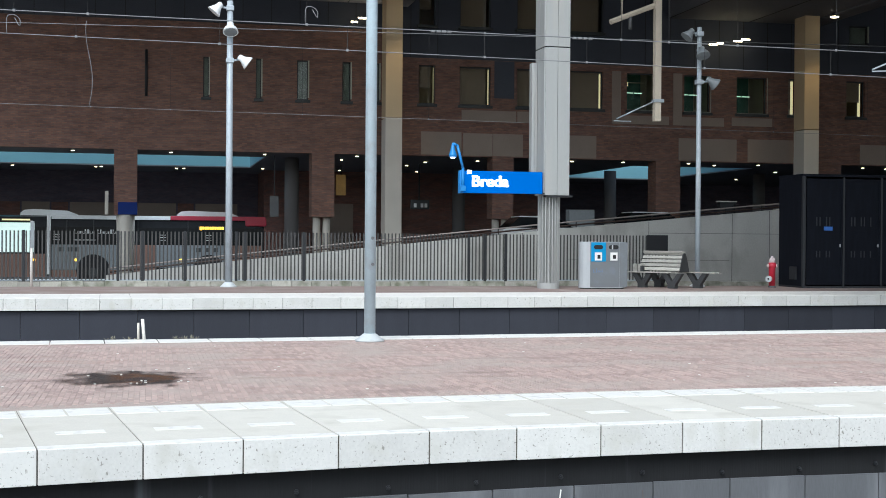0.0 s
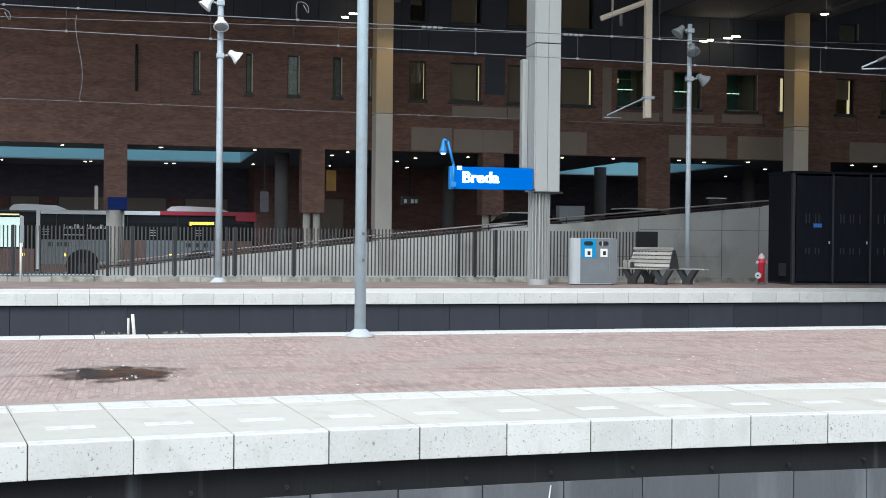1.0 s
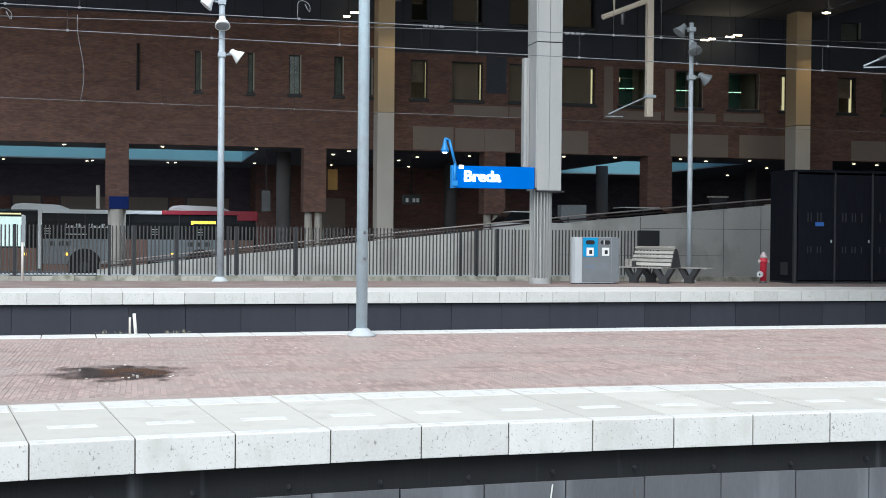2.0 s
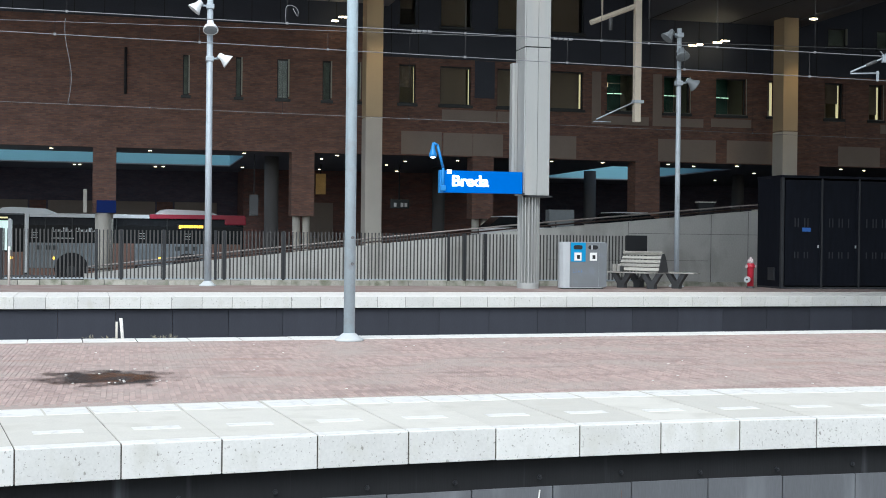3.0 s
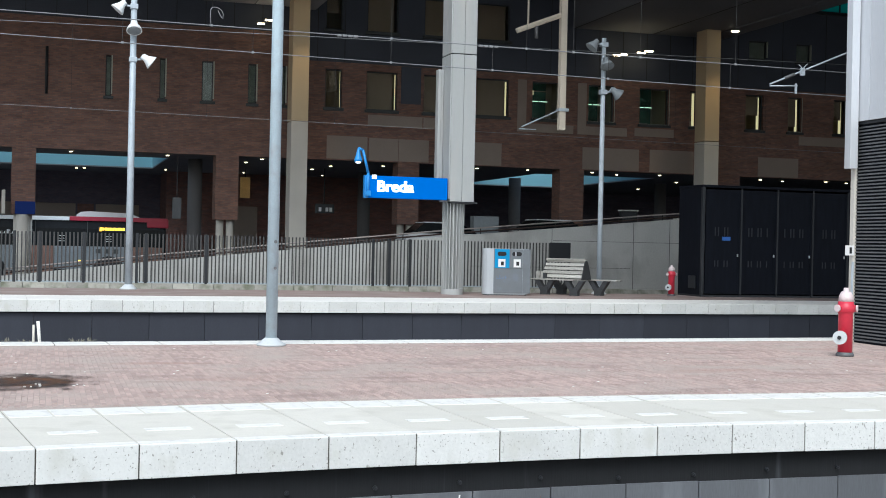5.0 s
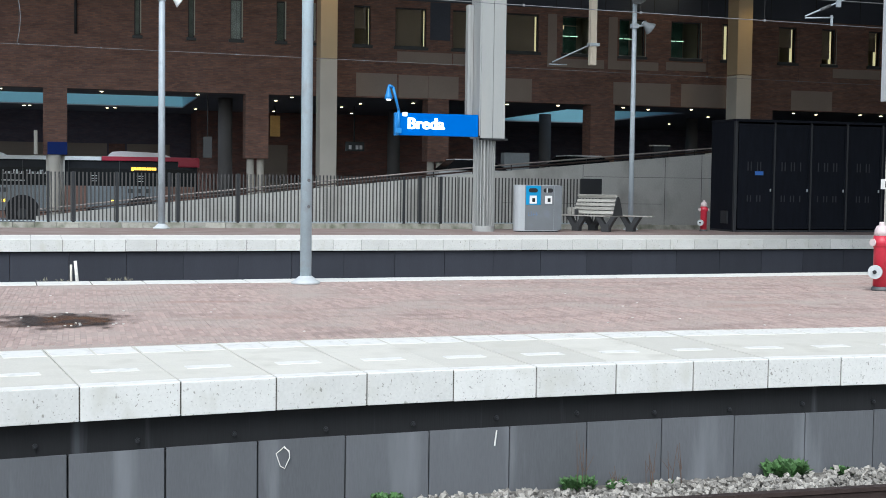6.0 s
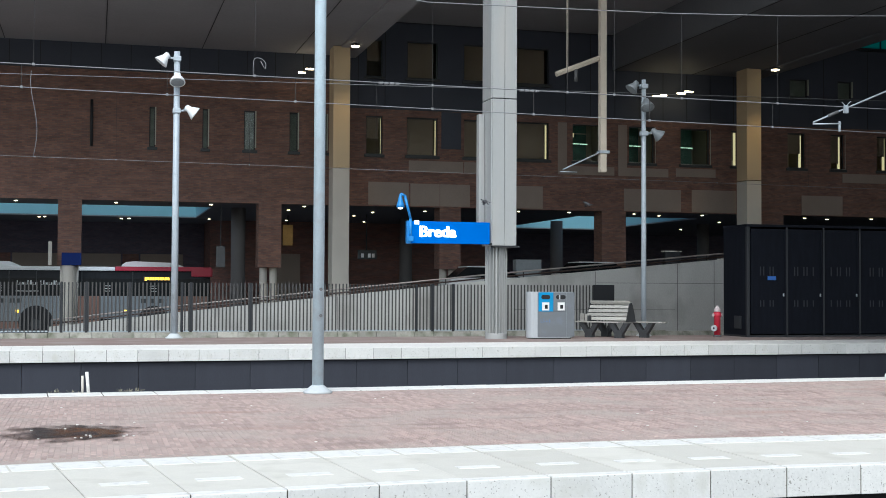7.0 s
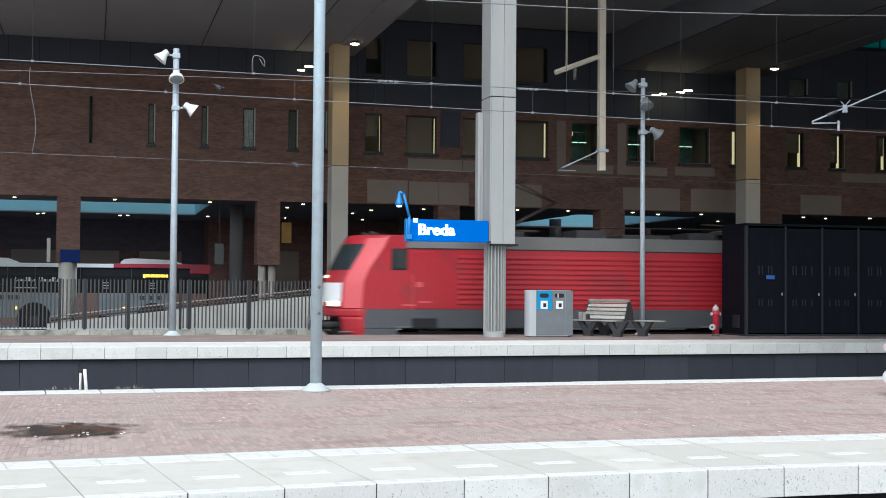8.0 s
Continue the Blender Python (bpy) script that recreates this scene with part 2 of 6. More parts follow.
# darker copy of the column concrete, with the arcade shade in its colour
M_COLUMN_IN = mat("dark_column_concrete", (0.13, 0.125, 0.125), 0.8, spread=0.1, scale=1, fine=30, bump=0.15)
M_COLUMN_UP = mat("column_ochre_render", (0.54, 0.43, 0.28), 0.8, spread=0.08, scale=1, fine=30, bump=0.1)
M_STEEL = mat("galvanised_steel", (0.42, 0.475, 0.52), 0.5, 0.1, spread=0.12, scale=3, fine=50, bump=0.05, dirt=(0.33, 0.375, 0.41), dirt_at=(0.5, 0.8), dirt_scale=6)
M_MAST = mat("pale_galvanised_mast", (0.45, 0.56, 0.62), 0.5, 0.0, spread=0.12, scale=3, fine=50, bump=0.05, dirt=(0.40, 0.45, 0.49), dirt_at=(0.5, 0.8), dirt_scale=5)
M_FOOT = mat("pale_zinc", (0.52, 0.55, 0.56), 0.6, spread=0.1, scale=5, fine=50)
M_ALU = mat("aluminium_cladding", (0.38, 0.39, 0.385), 0.45, 0.2, spread=0.07, scale=0.8, fine=30, bump=0.03, dirt=(0.42, 0.41, 0.39), dirt_at=(0.5, 0.8), dirt_scale=1.0, stretch=(2, 2, 0.3))
M_ALU_PALE = mat("pale_aluminium_cladding", (0.58, 0.60, 0.63), 0.45, 0.1, spread=0.07, scale=0.8, fine=30, bump=0.03, dirt=(0.50, 0.51, 0.52), dirt_at=(0.5, 0.8), dirt_scale=1.0, stretch=(2, 2, 0.3))
M_FENCE = mat("fence_grey_steel", (0.050, 0.049, 0.049), 0.5, 0.0, spread=0.2, scale=3, fine=40, bump=0.05)
M_HANDRAIL = mat("worn_brown_grey_rail", (0.30, 0.265, 0.25), 0.5, 0.1, spread=0.2, scale=3, fine=40, bump=0.05)
M_DARKSTEEL = mat("dark_steel", (0.017, 0.019, 0.023), 0.6, 0.0, spread=0.2, scale=3, fine=40, bump=0.05)
M_BLACK = mat("black_perforated_sheet", (0.0065, 0.008, 0.013), 0.6, 0.0, spread=0.5, spec=0.10, scale=2.0, fine=25, bump=0.1, stretch=(4, 4, 0.7))
M_VENT = mat("vent_steel", (0.014, 0.016, 0.022), 0.6, spread=0.3, scale=3, bump=0)
M_BLUE = mat("sign_blue_lit", (0.0, 0.105, 0.44), 0.6, spread=0.06, scale=1, fine=10, bump=0, emit=0.2, spec=0.1)
M_WHITE_LIT = mat("letter_white_lit", (0.95, 0.97, 1.0), 0.4, spread=0.02, bump=0, emit=1.6)
M_BLUESTEEL = mat("blue_painted_steel", (0.02, 0.22, 0.58), 0.4, spread=0.08, scale=4, fine=40, bump=0.03)
M_NAVY = mat("navy_enamel", (0.003, 0.022, 0.15), 0.5, spec=0.15, spread=0.08, scale=4, fine=40, bump=0.03)
M_BINBLUE = mat("bin_blue", (0.0, 0.24, 0.50), 0.45, spread=0.08, scale=4, fine=40, bump=0.03)
M_BINGREY = mat("bin_grey_paint", (0.17, 0.185, 0.20), 0.5, 0.2, spread=0.1, scale=3, fine=40, bump=0.04, dirt=(0.18, 0.20, 0.23), dirt_at=(0.58, 0.7), dirt_scale=3)
M_BINSIDE = mat("bin_pale_tone", (0.40, 0.42, 0.44), 0.45, 0.0, spread=0.06, scale=3, fine=40, bump=0.03)
M_STICKER = mat("white_sticker", (0.75, 0.75, 0.74), 0.5, spread=0.04, bump=0)
M_HOLE = mat("dark_slot", (0.012, 0.012, 0.014), 0.8, spread=0.1, bump=0)
M_WOOD = mat("weathered_wood", (0.36, 0.35, 0.32), 0.85, spread=0.34, scale=2.5, fine=40, bump=0.4, stretch=(0.6, 6, 6), per="object")
M_CAST = mat("grey_cast_iron", (0.13, 0.135, 0.14), 0.6, 0.3, spread=0.15, scale=5, fine=50)
M_RED = mat("hydrant_red", (0.54, 0.028, 0.055), 0.4, spread=0.1, scale=5, fine=40, bump=0.05)
M_REDCAP = mat("hydrant_white_cap", (0.66, 0.55, 0.55), 0.5, spread=0.1, scale=8, fine=40)
M_LOCO = mat("traffic_red_paint", (0.37, 0.014, 0.024), 0.45, spread=0.16, scale=0.8, fine=14, bump=0.04, dirt=(0.20, 0.025, 0.03), dirt_at=(0.52, 0.75), dirt_scale=0.8, stretch=(1, 1, 1))
M_LOCO_PALE = mat("pale_red_paint", (0.58, 0.09, 0.10), 0.5, spread=0.12, scale=0.8, fine=14, bump=0.04)
M_LOCO_GREY = mat("loco_skirt_grey", (0.07, 0.074, 0.082), 0.6, spread=0.15, scale=1, fine=20, bump=0.05)
M_LOCO_ROOF = mat("loco_roof_grey", (0.125, 0.12, 0.118), 0.6, spread=0.2, scale=0.8, fine=20, bump=0.05)
M_LOCO_EQUIP = mat("roof_equipment_black", (0.035, 0.034, 0.036), 0.6, spread=0.3, scale=2, fine=20)
M_LOCO_WHITE = mat("loco_front_white", (0.70, 0.71, 0.72), 0.45, spread=0.06, scale=2, fine=20, bump=0.02)
M_SCREEN = mat("dark_windscreen", (0.02, 0.027, 0.03), 0.08, spread=0.2, scale=1, fine=8, bump=0)
M_LIGHT = mat("warm_headlamp", (1.0, 0.84, 0.58), 0.3, spread=0.02, bump=0, emit=1.3)
M_DOWN = mat("downlight_glow", (1.0, 0.80, 0.50), 0.3, spread=0.02, bump=0, emit=5.5)
M_WARM_GLOW = mat("warm_glow", (1.0, 0.86, 0.46), 0.3, spread=0.02, bump=0, emit=0.4)
M_TUBE_GREEN = mat("green_tube_glow", (0.62, 1.0, 0.70), 0.3, spread=0.02, bump=0, emit=0.8)
M_AMBER = mat("amber_led", (1.0, 0.55, 0.04), 0.4, spread=0.05, bump=0, emit=2.2)
M_BUSWHITE = mat("bus_white_paint", (0.80, 0.82, 0.82), 0.4, spread=0.06, scale=1, fine=15, bump=0.02)
M_BUSRED = mat("bus_red_paint", (0.42, 0.02, 0.05), 0.4, spread=0.06, scale=1, fine=15, bump=0.02)
M_BUSGREY = mat("bus_grey_panel", (0.22, 0.245, 0.26), 0.5, spread=0.15, scale=1, fine=10, bump=0.02)
M_BUSORANGE = mat("bus_orange_panel", (0.22, 0.12, 0.09), 0.5, spread=0.1, scale=1, fine=10, bump=0.02)
M_BUSGLASS = mat("bus_dark_glass", (0.010, 0.012, 0.014), 0.15, spread=0.3, scale=1, fine=6, bump=0, spec=0.15)
M_BUSLIT = mat("bus_lit_interior", (0.70, 0.86, 0.80), 0.5, spread=0.25, scale=2, fine=6, bump=0, emit=0.45)
M_RUBBER = mat("tyre_rubber", (0.02, 0.02, 0.021), 0.85, spread=0.2)
M_FRAME = mat("window_frame_dark", (0.035, 0.04, 0.042), 0.5, spread=0.1, bump=0)
M_BLIND = mat("tan_roller_blind", (0.27, 0.215, 0.15), 0.85, spread=0.08, scale=1.5, fine=40, bump=0.05)
M_ROOM = mat("room_plaster", (0.50, 0.46, 0.34), 0.85, spread=0.08, scale=1, fine=20)
M_GREENROOM = mat("green_screen_wall", (0.06, 0.16, 0.13), 0.7, spread=0.3, scale=1, fine=8, stretch=(4, 1, 0.4))
M_PANE = glass("window_glass", (0.9, 0.92, 0.91))
M_TEAL = bpy.data.materials.new("teal_roof_glass")
M_TEAL.use_nodes = True
tn = M_TEAL.node_tree
tr = tn.nodes.new("ShaderNodeBsdfTranslucent")
tr.inputs[0].default_value = (0.03, 0.42, 0.37, 1)
tn.links.new(tr.outputs[0], tn.nodes["Material Output"].inputs[0])
M_LEAF = mat("weed_leaf", (0.085, 0.18, 0.06), 0.7, spread=0.4, scale=20, fine=80, per="island")
M_STALK = mat("dry_stalk", (0.13, 0.09, 0.07), 0.9, spread=0.3, scale=20, fine=80)
M_DRY = mat("dry_grass", (0.34, 0.31, 0.22), 0.9, spread=0.3, scale=20, fine=80, per="island")
M_SLIT = mat("slit_glint_tone", (0.21, 0.25, 0.215), 0.8, spread=0.4, scale=3, fine=30)
M_BIRD = mat("pigeon_grey_feather", (0.06, 0.063, 0.07), 0.7, spread=0.6, scale=12, fine=80)
M_JOINT_DARK = mat("dark_joint", (0.085, 0.075, 0.065), 0.95, spread=0.3, scale=8, fine=60)
M_BENCHLEG = mat("dark_cast_iron", (0.045, 0.047, 0.05), 0.6, 0.2, spread=0.2, scale=6, fine=50)
M_REVEAL = mat("lit_reveal_tone", (0.42, 0.43, 0.36), 0.7, spread=0.1, scale=2, fine=30)
M_GRAFFITI = mat("blue_marker", (0.13, 0.19, 0.30), 0.6, spread=0.2, scale=20)
M_WIRE = mat("catenary_wire", (0.20, 0.21, 0.22), 0.5, 0.1, spread=0.1, scale=3)
M_WIRE_DARK = mat("aged_copper_wire", (0.05, 0.048, 0.048), 0.6, 0.4, spread=0.1, scale=3)
M_POST = mat("cream_painted_post", (0.60, 0.53, 0.43), 0.6, spread=0.1, scale=2, fine=30)
M_CAR = mat("white_car_paint", (0.66, 0.67, 0.68), 0.3, spread=0.04, scale=1, fine=10, bump=0)
M_ASPHALT = mat("asphalt", (0.05, 0.05, 0.052), 0.9, spread=0.3, scale=1.5, fine=60, bump=0.4)
M_YELLOW = mat("lit_yellow_panel", (0.42, 0.24, 0.07), 0.5, spread=0.5, scale=2, bump=0, emit=0.07)
M_CHROME = mat("bright_metal", (0.6, 0.6, 0.6), 0.3, 0.8, spread=0.05)
M_TEXTILE = mat("silver_letter_film", (0.55, 0.57, 0.57), 0.5, spread=0.05, bump=0)


# ---- builders ----
def box(bm, x0, x1, y0, y1, z0, z1, bev=0.0):
    v = [bm.verts.new(p) for p in ((x0, y0, z0), (x1, y0, z0), (x1, y1, z0), (x0, y1, z0), (x0, y0, z1), (x1, y0, z1), (x1, y1, z1), (x0, y1, z1))]
    f = [bm.faces.new([v[i] for i in q]) for q in ((3, 2, 1, 0), (4, 5, 6, 7), (0, 1, 5, 4), (1, 2, 6, 5), (2, 3, 7, 6), (3, 0, 4, 7))]
    if bev:
        edges = list({e for q in f for e in q.edges})
        bmesh.ops.bevel(bm, geom=edges, offset=bev, segments=2, affect="EDGES", profile=0.6)
    return v


def tube(bm, p0, p1, r0, r1=None, seg=12, caps=True):
    r1 = r0 if r1 is None else r1
    p0, p1 = Vector(p0), Vector(p1)
    d = (p1 - p0).normalized()
    a = d.orthogonal().normalized()
    b = d.cross(a)
    rings = []
    for p, r in ((p0, r0), (p1, r1)):
        rings.append([bm.verts.new(p + r * (math.cos(2 * math.pi * i / seg) * a + math.sin(2 * math.pi * i / seg) * b)) for i in range(seg)])
    for i in range(seg):
        f = bm.faces.new((rings[0][i], rings[0][(i + 1) % seg], rings[1][(i + 1) % seg], rings[1][i]))
        f.smooth = seg > 6
    if caps:
        bm.faces.new(rings[0][::-1]); bm.faces.new(rings[1])


def sweep(bm, pts, r, seg=8):
    """One bent bar along a line of points."""
    pts = [Vector(p) for p in pts]
    rings = []
    for i, p in enumerate(pts):
        d = (pts[min(i + 1, len(pts) - 1)] - pts[max(i - 1, 0)]).normalized()
        u = d.cross(Vector((0.03, 1, 0.02))).normalized()
        w = d.cross(u)
        rings.append([bm.verts.new(p + r * (math.cos(2 * math.pi * k / seg) * u + math.sin(2 * math.pi * k / seg) * w)) for k in range(seg)])
    for q, s in zip(rings, rings[1:]):
        for k in range(seg):
            bm.faces.new((q[k], q[(k + 1) % seg], s[(k + 1) % seg], s[k])).smooth = True
    bm.faces.new(rings[0][::-1]); bm.faces.new(rings[-1])


def lathe(bm, prof, seg=24, centre=(0, 0)):
    """Turned solid about z from (radius, height) pairs."""
    rings = [[bm.verts.new((centre[0] + r * math.cos(2 * math.pi * i / seg), centre[1] + r * math.sin(2 * math.pi * i / seg), z)) for i in range(seg)] for r, z in prof]
    for a, b in zip(rings, rings[1:]):
        for i in range(seg):
            bm.faces.new((a[i], a[(i + 1) % seg], b[(i + 1) % seg], b[i])).smooth = True
    bm.faces.new(rings[0][::-1]); bm.faces.new(rings[-1])


def prism(bm, pts, axis, a, b):
    """Extrude a closed outline, given in the two other axes, from a to b along axis."""
    def at(p, s):
        return (s, p[0], p[1]) if axis == "x" else (p[0], s, p[1]) if axis == "y" else (p[0], p[1], s)
    lo, hi = [bm.verts.new(at(p, a)) for p in pts], [bm.verts.new(at(p, b)) for p in pts]
    n = len(pts)
    for i in range(n):
        bm.faces.new((lo[i], lo[(i + 1) % n], hi[(i + 1) % n], hi[i]))
    bm.faces.new(lo[::-1]); bm.faces.new(hi)


def mesh(name, bm, material):
    bmesh.ops.recalc_face_normals(bm, faces=bm.faces)
    me = bpy.data.meshes.new(name)
    bm.to_mesh(me)
    bm.free()
    me.materials.append(material)
    return me


def part(name, bm, material, parent, label=""):
    ob = new(name, mesh(name, bm, material))
    ob.parent = parent
    return tagged(ob, label)


def thing(name, place, label, category, group="", rz=0.0):
    ob = new(name)
    ob.matrix_basis = pose(*place, 0, 0, rz)
    ob.empty_display_size = 0.2
    return tagged(ob, label, category, group)


def struct(name, bm, material, label=""):
    return tagged(new(name, mesh(name, bm, material)), label, kind="structure")


def one(boxes, bev=0.0):
    bm = bmesh.new()
    for b in boxes:
        box(bm, *b, bev)
    return bm


def tubes(items, seg=12):
    bm = bmesh.new()
    for it in items:
        tube(bm, it[0], it[1], it[2], it[3] if len(it) > 3 else None, seg)
    return bm


def pierced(bm, x0, x1, z0, z1, y0, y1, holes):
    """A wall slab in x and z between y0 and y1 with rectangular openings that go through it."""
    xs = sorted({x0, x1, *[h[i] for h in holes for i in (0, 1)]})
    zs = sorted({z0, z1, *[h[i] for h in holes for i in (2, 3)]})
    xs, zs = [x for x in xs if x0 <= x <= x1], [z for z in zs if z0 <= z <= z1]
    def solid(i, k):
        if not (0 <= i < len(xs) - 1 and 0 <= k < len(zs) - 1):
            return False
        cx, cz = (xs[i] + xs[i + 1]) / 2, (zs[k] + zs[k + 1]) / 2
        return not any(h[0] < cx < h[1] and h[2] < cz < h[3] for h in holes)
    def q(*p):
        bm.faces.new([bm.verts.new(c) for c in p])
    for i in range(len(xs) - 1):
        for k in range(len(zs) - 1):
            if not solid(i, k):
                continue
            a, b, c, d = xs[i], xs[i + 1], zs[k], zs[k + 1]
            q((a, y0, c), (b, y0, c), (b, y0, d), (a, y0, d))
            q((a, y1, c), (a, y1, d), (b, y1, d), (b, y1, c))
            if not solid(i - 1, k): q((a, y0, c), (a, y0, d), (a, y1, d), (a, y1, c))
            if not solid(i + 1, k): q((b, y0, c), (b, y1, c), (b, y1, d), (b, y0, d))
            if not solid(i, k - 1): q((a, y0, c), (a, y1, c), (b, y1, c), (b, y0, c))
            if not solid(i, k + 1): q((a, y0, d), (b, y0, d), (b, y1, d), (a, y1, d))
    bmesh.ops.remove_doubles(bm, verts=bm.verts, dist=1e-5)


# ---- lines of the plan ----
def near_edge(x):
    """Front edge of the middle platform: it bends gently away."""
    if x > 5.5:
        return 9.32
    if x < -3.0:
        return 8.38 + 0.221 * (x + 3.0)
    return 9.32 - 0.013 * (x - 5.5) ** 2


def near_back(x):
    """Where its edge slabs end and the clinkers begin."""
    return 11.28 - 0.005 * (min(max(x, -3.0), 5.5) - 5.5) ** 2


def mid_back(x):
    return 18.24 + 0.055 * x


def far_edge(x):
    return 30.56 + 0.032 * x


RAIL_Z, BED_Z = -0.76, -0.98

# ---- ground and tracks ----
bm = bmesh.new()
box(bm, -1500, 1500, -1500, 1500, -1.6, -1.2)
struct("ground", bm, M_EARTH, "dark gravelly ground sheet under the station")
bm = one([(-70, 110, 1.9, 56.6, -1.15, BED_Z)])
struct("track_bed", bm, M_EARTH, "grey stone ballast bed between the platforms")
bm = one([(-70, 110, 56.6, 90, -1.15, -0.72)])
struct("road", bm, M_ASPHALT, "dark asphalt bus lane under the building")


def rails(y):
    for s in (-0.7525, 0.7525):
        bm = bmesh.new()
        prism(bm, [(y + s + a, RAIL_Z + b) for a, b in ((-.075, -.172), (.075, -.172), (.075, -.155), (.012, -.13), (.012, -.045), (.036, -.03), (.036, 0), (-.036, 0), (-.036, -.03), (-.012, -.045), (-.012, -.13), (-.075, -.155))], "x", -70, 110)
        tagged(new("rail", mesh("rail", bm, M_RAIL)), "worn brown steel railway rail", kind="structure")
    bm = bmesh.new()
    for i in range(-30, 70):
        box(bm, i * 0.6 - .13, i * 0.6 + .13, y - 1.3, y + 1.3, BED_Z - 0.05, RAIL_Z - 0.172)
    tagged(new("sleepers", mesh("sleepers", bm, M_CONC)), "grey concrete sleepers", kind="structure")


for y in (3.7, 7.32, 20.6, 25.0, 39.95):
    rails(y)

rnd = random.Random(4)
V, Fc = [], []
for i in range(5200):
    x, y = rnd.uniform(-2, 9.5), rnd.uniform(8.35, 9.28)
    z = BED_Z - 0.01 + 0.09 * max(0.0, (x - 1.0) / 7.0) * rnd.random() + 0.02 * rnd.random() - (0.05 if x < 2 else 0)
    r = rnd.uniform(0.018, 0.04)
    R = Euler((rnd.uniform(0, 6), rnd.uniform(0, 6), rnd.uniform(0, 6))).to_matrix()
    n = len(V)
    for c in ((1, 0, .2), (-1, .1, 0), (0, 1, -.1), (.1, -1, 0), (0, .1, 1), (0, 0, -1)):
        V.append(tuple(Vector((x, y, z)) + r * (R @ (Vector(c) * rnd.uniform(0.7, 1.15)))))
    for a, b, c in ((0, 2, 4), (2, 1, 4), (1, 3, 4), (3, 0, 4), (2, 0, 5), (1, 2, 5), (3, 1, 5), (0, 3, 5)):
        Fc.append((n + a, n + b, n + c))
me = bpy.data.meshes.new("ballast")
me.from_pydata(V, [], Fc)
me.materials.append(M_BALLAST)
tagged(new("ballast", me), "pale and brown crushed track stones", "ballast", kind="stuff")

# ---- platform bodies ----
def body_between(name, front, back, z0, z1, material, label, x0=-60, x1=100, n=80):
    bm = bmesh.new()
    rows = []
    for i in range(n + 1):
        x = x0 + (x1 - x0) * i / n
        f, b = front(x), back(x)
        rows.append([bm.verts.new(p) for p in ((x, f, z0), (x, b, z0), (x, b, z1), (x, f, z1))])
    for a, b in zip(rows, rows[1:]):
        for k in range(4):
            bm.faces.new((a[k], a[(k + 1) % 4], b[(k + 1) % 4], b[k]))
    bm.faces.new(rows[0]); bm.faces.new(rows[-1][::-1])
    return struct(name, bm, material, label)


body_between("platform_home", lambda x: -6.0, lambda x: 2.0, -1.15, -0.002, M_TOP, "grey slab platform", n=20)
platform = body_between("platform_middle", lambda x: near_edge(x) + 0.3, lambda x: mid_back(x) - 0.25, -1.15, -0.004, M_JOINT, "island platform paved with red clinkers", n=160)
far_platform = body_between("platform_far", lambda x: far_edge(x) + 0.3, lambda x: 37.95, -1.15, -0.012, M_JOINT, "far island platform paved with red clinkers", n=40)


# slabs along an edge: front face, grey top, painted line, dash and tactile strip
def slab_row(parent, edge, depth, start, count, pitch, thick, sign=1, detail=True, gap=0.003, top=None):
    def across(x):
        s = (edge(x + 0.05) - edge(x - 0.05)) / 0.1
        k = 1 / math.sqrt(1 + s * s)
        return Vector((-s * k, k, 0)) * sign

    def ring(bm, quad, z0, z1, bev=0.0):
        v = [bm.verts.new((p.x, p.y, z)) for z in (z0, z1) for p in quad]
        f = [bm.faces.new([v[i] for i in q]) for q in ((3, 2, 1, 0), (4, 5, 6, 7), (0, 1, 5, 4), (1, 2, 6, 5), (2, 3, 7, 6), (3, 0, 4, 7))]
        if bev:
            bmesh.ops.bevel(bm, geom=list({e for q in f for e in q.edges}), offset=bev, segments=2, affect="EDGES", profile=0.6)

    for i in range(count):
        a, b_ = start + i * pitch + gap, start + (i + 1) * pitch - gap
        m = (a + b_) / 2
        A, B, C = Vector((a, edge(a), 0)), Vector((b_, edge(b_), 0)), Vector((m, edge(m), 0))
        na, nb = across(start + i * pitch), across(start + (i + 1) * pitch)

        def patch(u0, u1, d0, d1):
            def at(u, d):
                return (A + na * d) * (1 - u) + (B + nb * d) * u - C
            return [at(u0, d0), at(u1, d0), at(u1, d1), at(u0, d1)]

        bm = bmesh.new(); ring(bm, patch(0, 1, 0, depth), -thick, 0, 0.006)
        slab = new("edge_slab", mesh("edge_slab", bm, M_COPING))
        slab.parent = parent
        slab.matrix_basis = pose(C.x, C.y, rnd.uniform(-0.002, 0.002), 0, 0, 0)
        bm = bmesh.new(); ring(bm, patch(-0.001, 1.001, 0.09, depth - 0.004), -0.01, 0.003)
        part("slab_top", bm, top or M_TOP, slab)
        w = gap / pitch
        bm = bmesh.new(); ring(bm, patch(1 + 0.1 * w, 1 + 2.2 * w, 0.012, depth), -thick + 0.01, -0.004)
        part("joint_seal", bm, M_JOINT_DARK, slab)
        if detail:
            bm = bmesh.new(); ring(bm, patch(0.25, 0.75, 0.62, 0.76), 0.002, 0.006)
            part("dash", bm, M_PAINT, slab)
            bm = bmesh.new(); ring(bm, patch(0.002, 0.998, 0.006, 0.13), -0.008, 0.0055)
            part("edge_band", bm, M_PAINT, slab, "white painted edge band")
            for u in (0.02, 0.515):
                bm = bmesh.new(); ring(bm, patch(u, u + 0.465, depth - 0.45, depth - 0.06), 0.002, 0.006)
                part("tactile_strip", bm, M_PAINT, slab)


slab_row(platform, near_edge, 2.05, -0.71 - 0.6775 * 3, 22, 0.6775, 0.235, gap=0.0048)
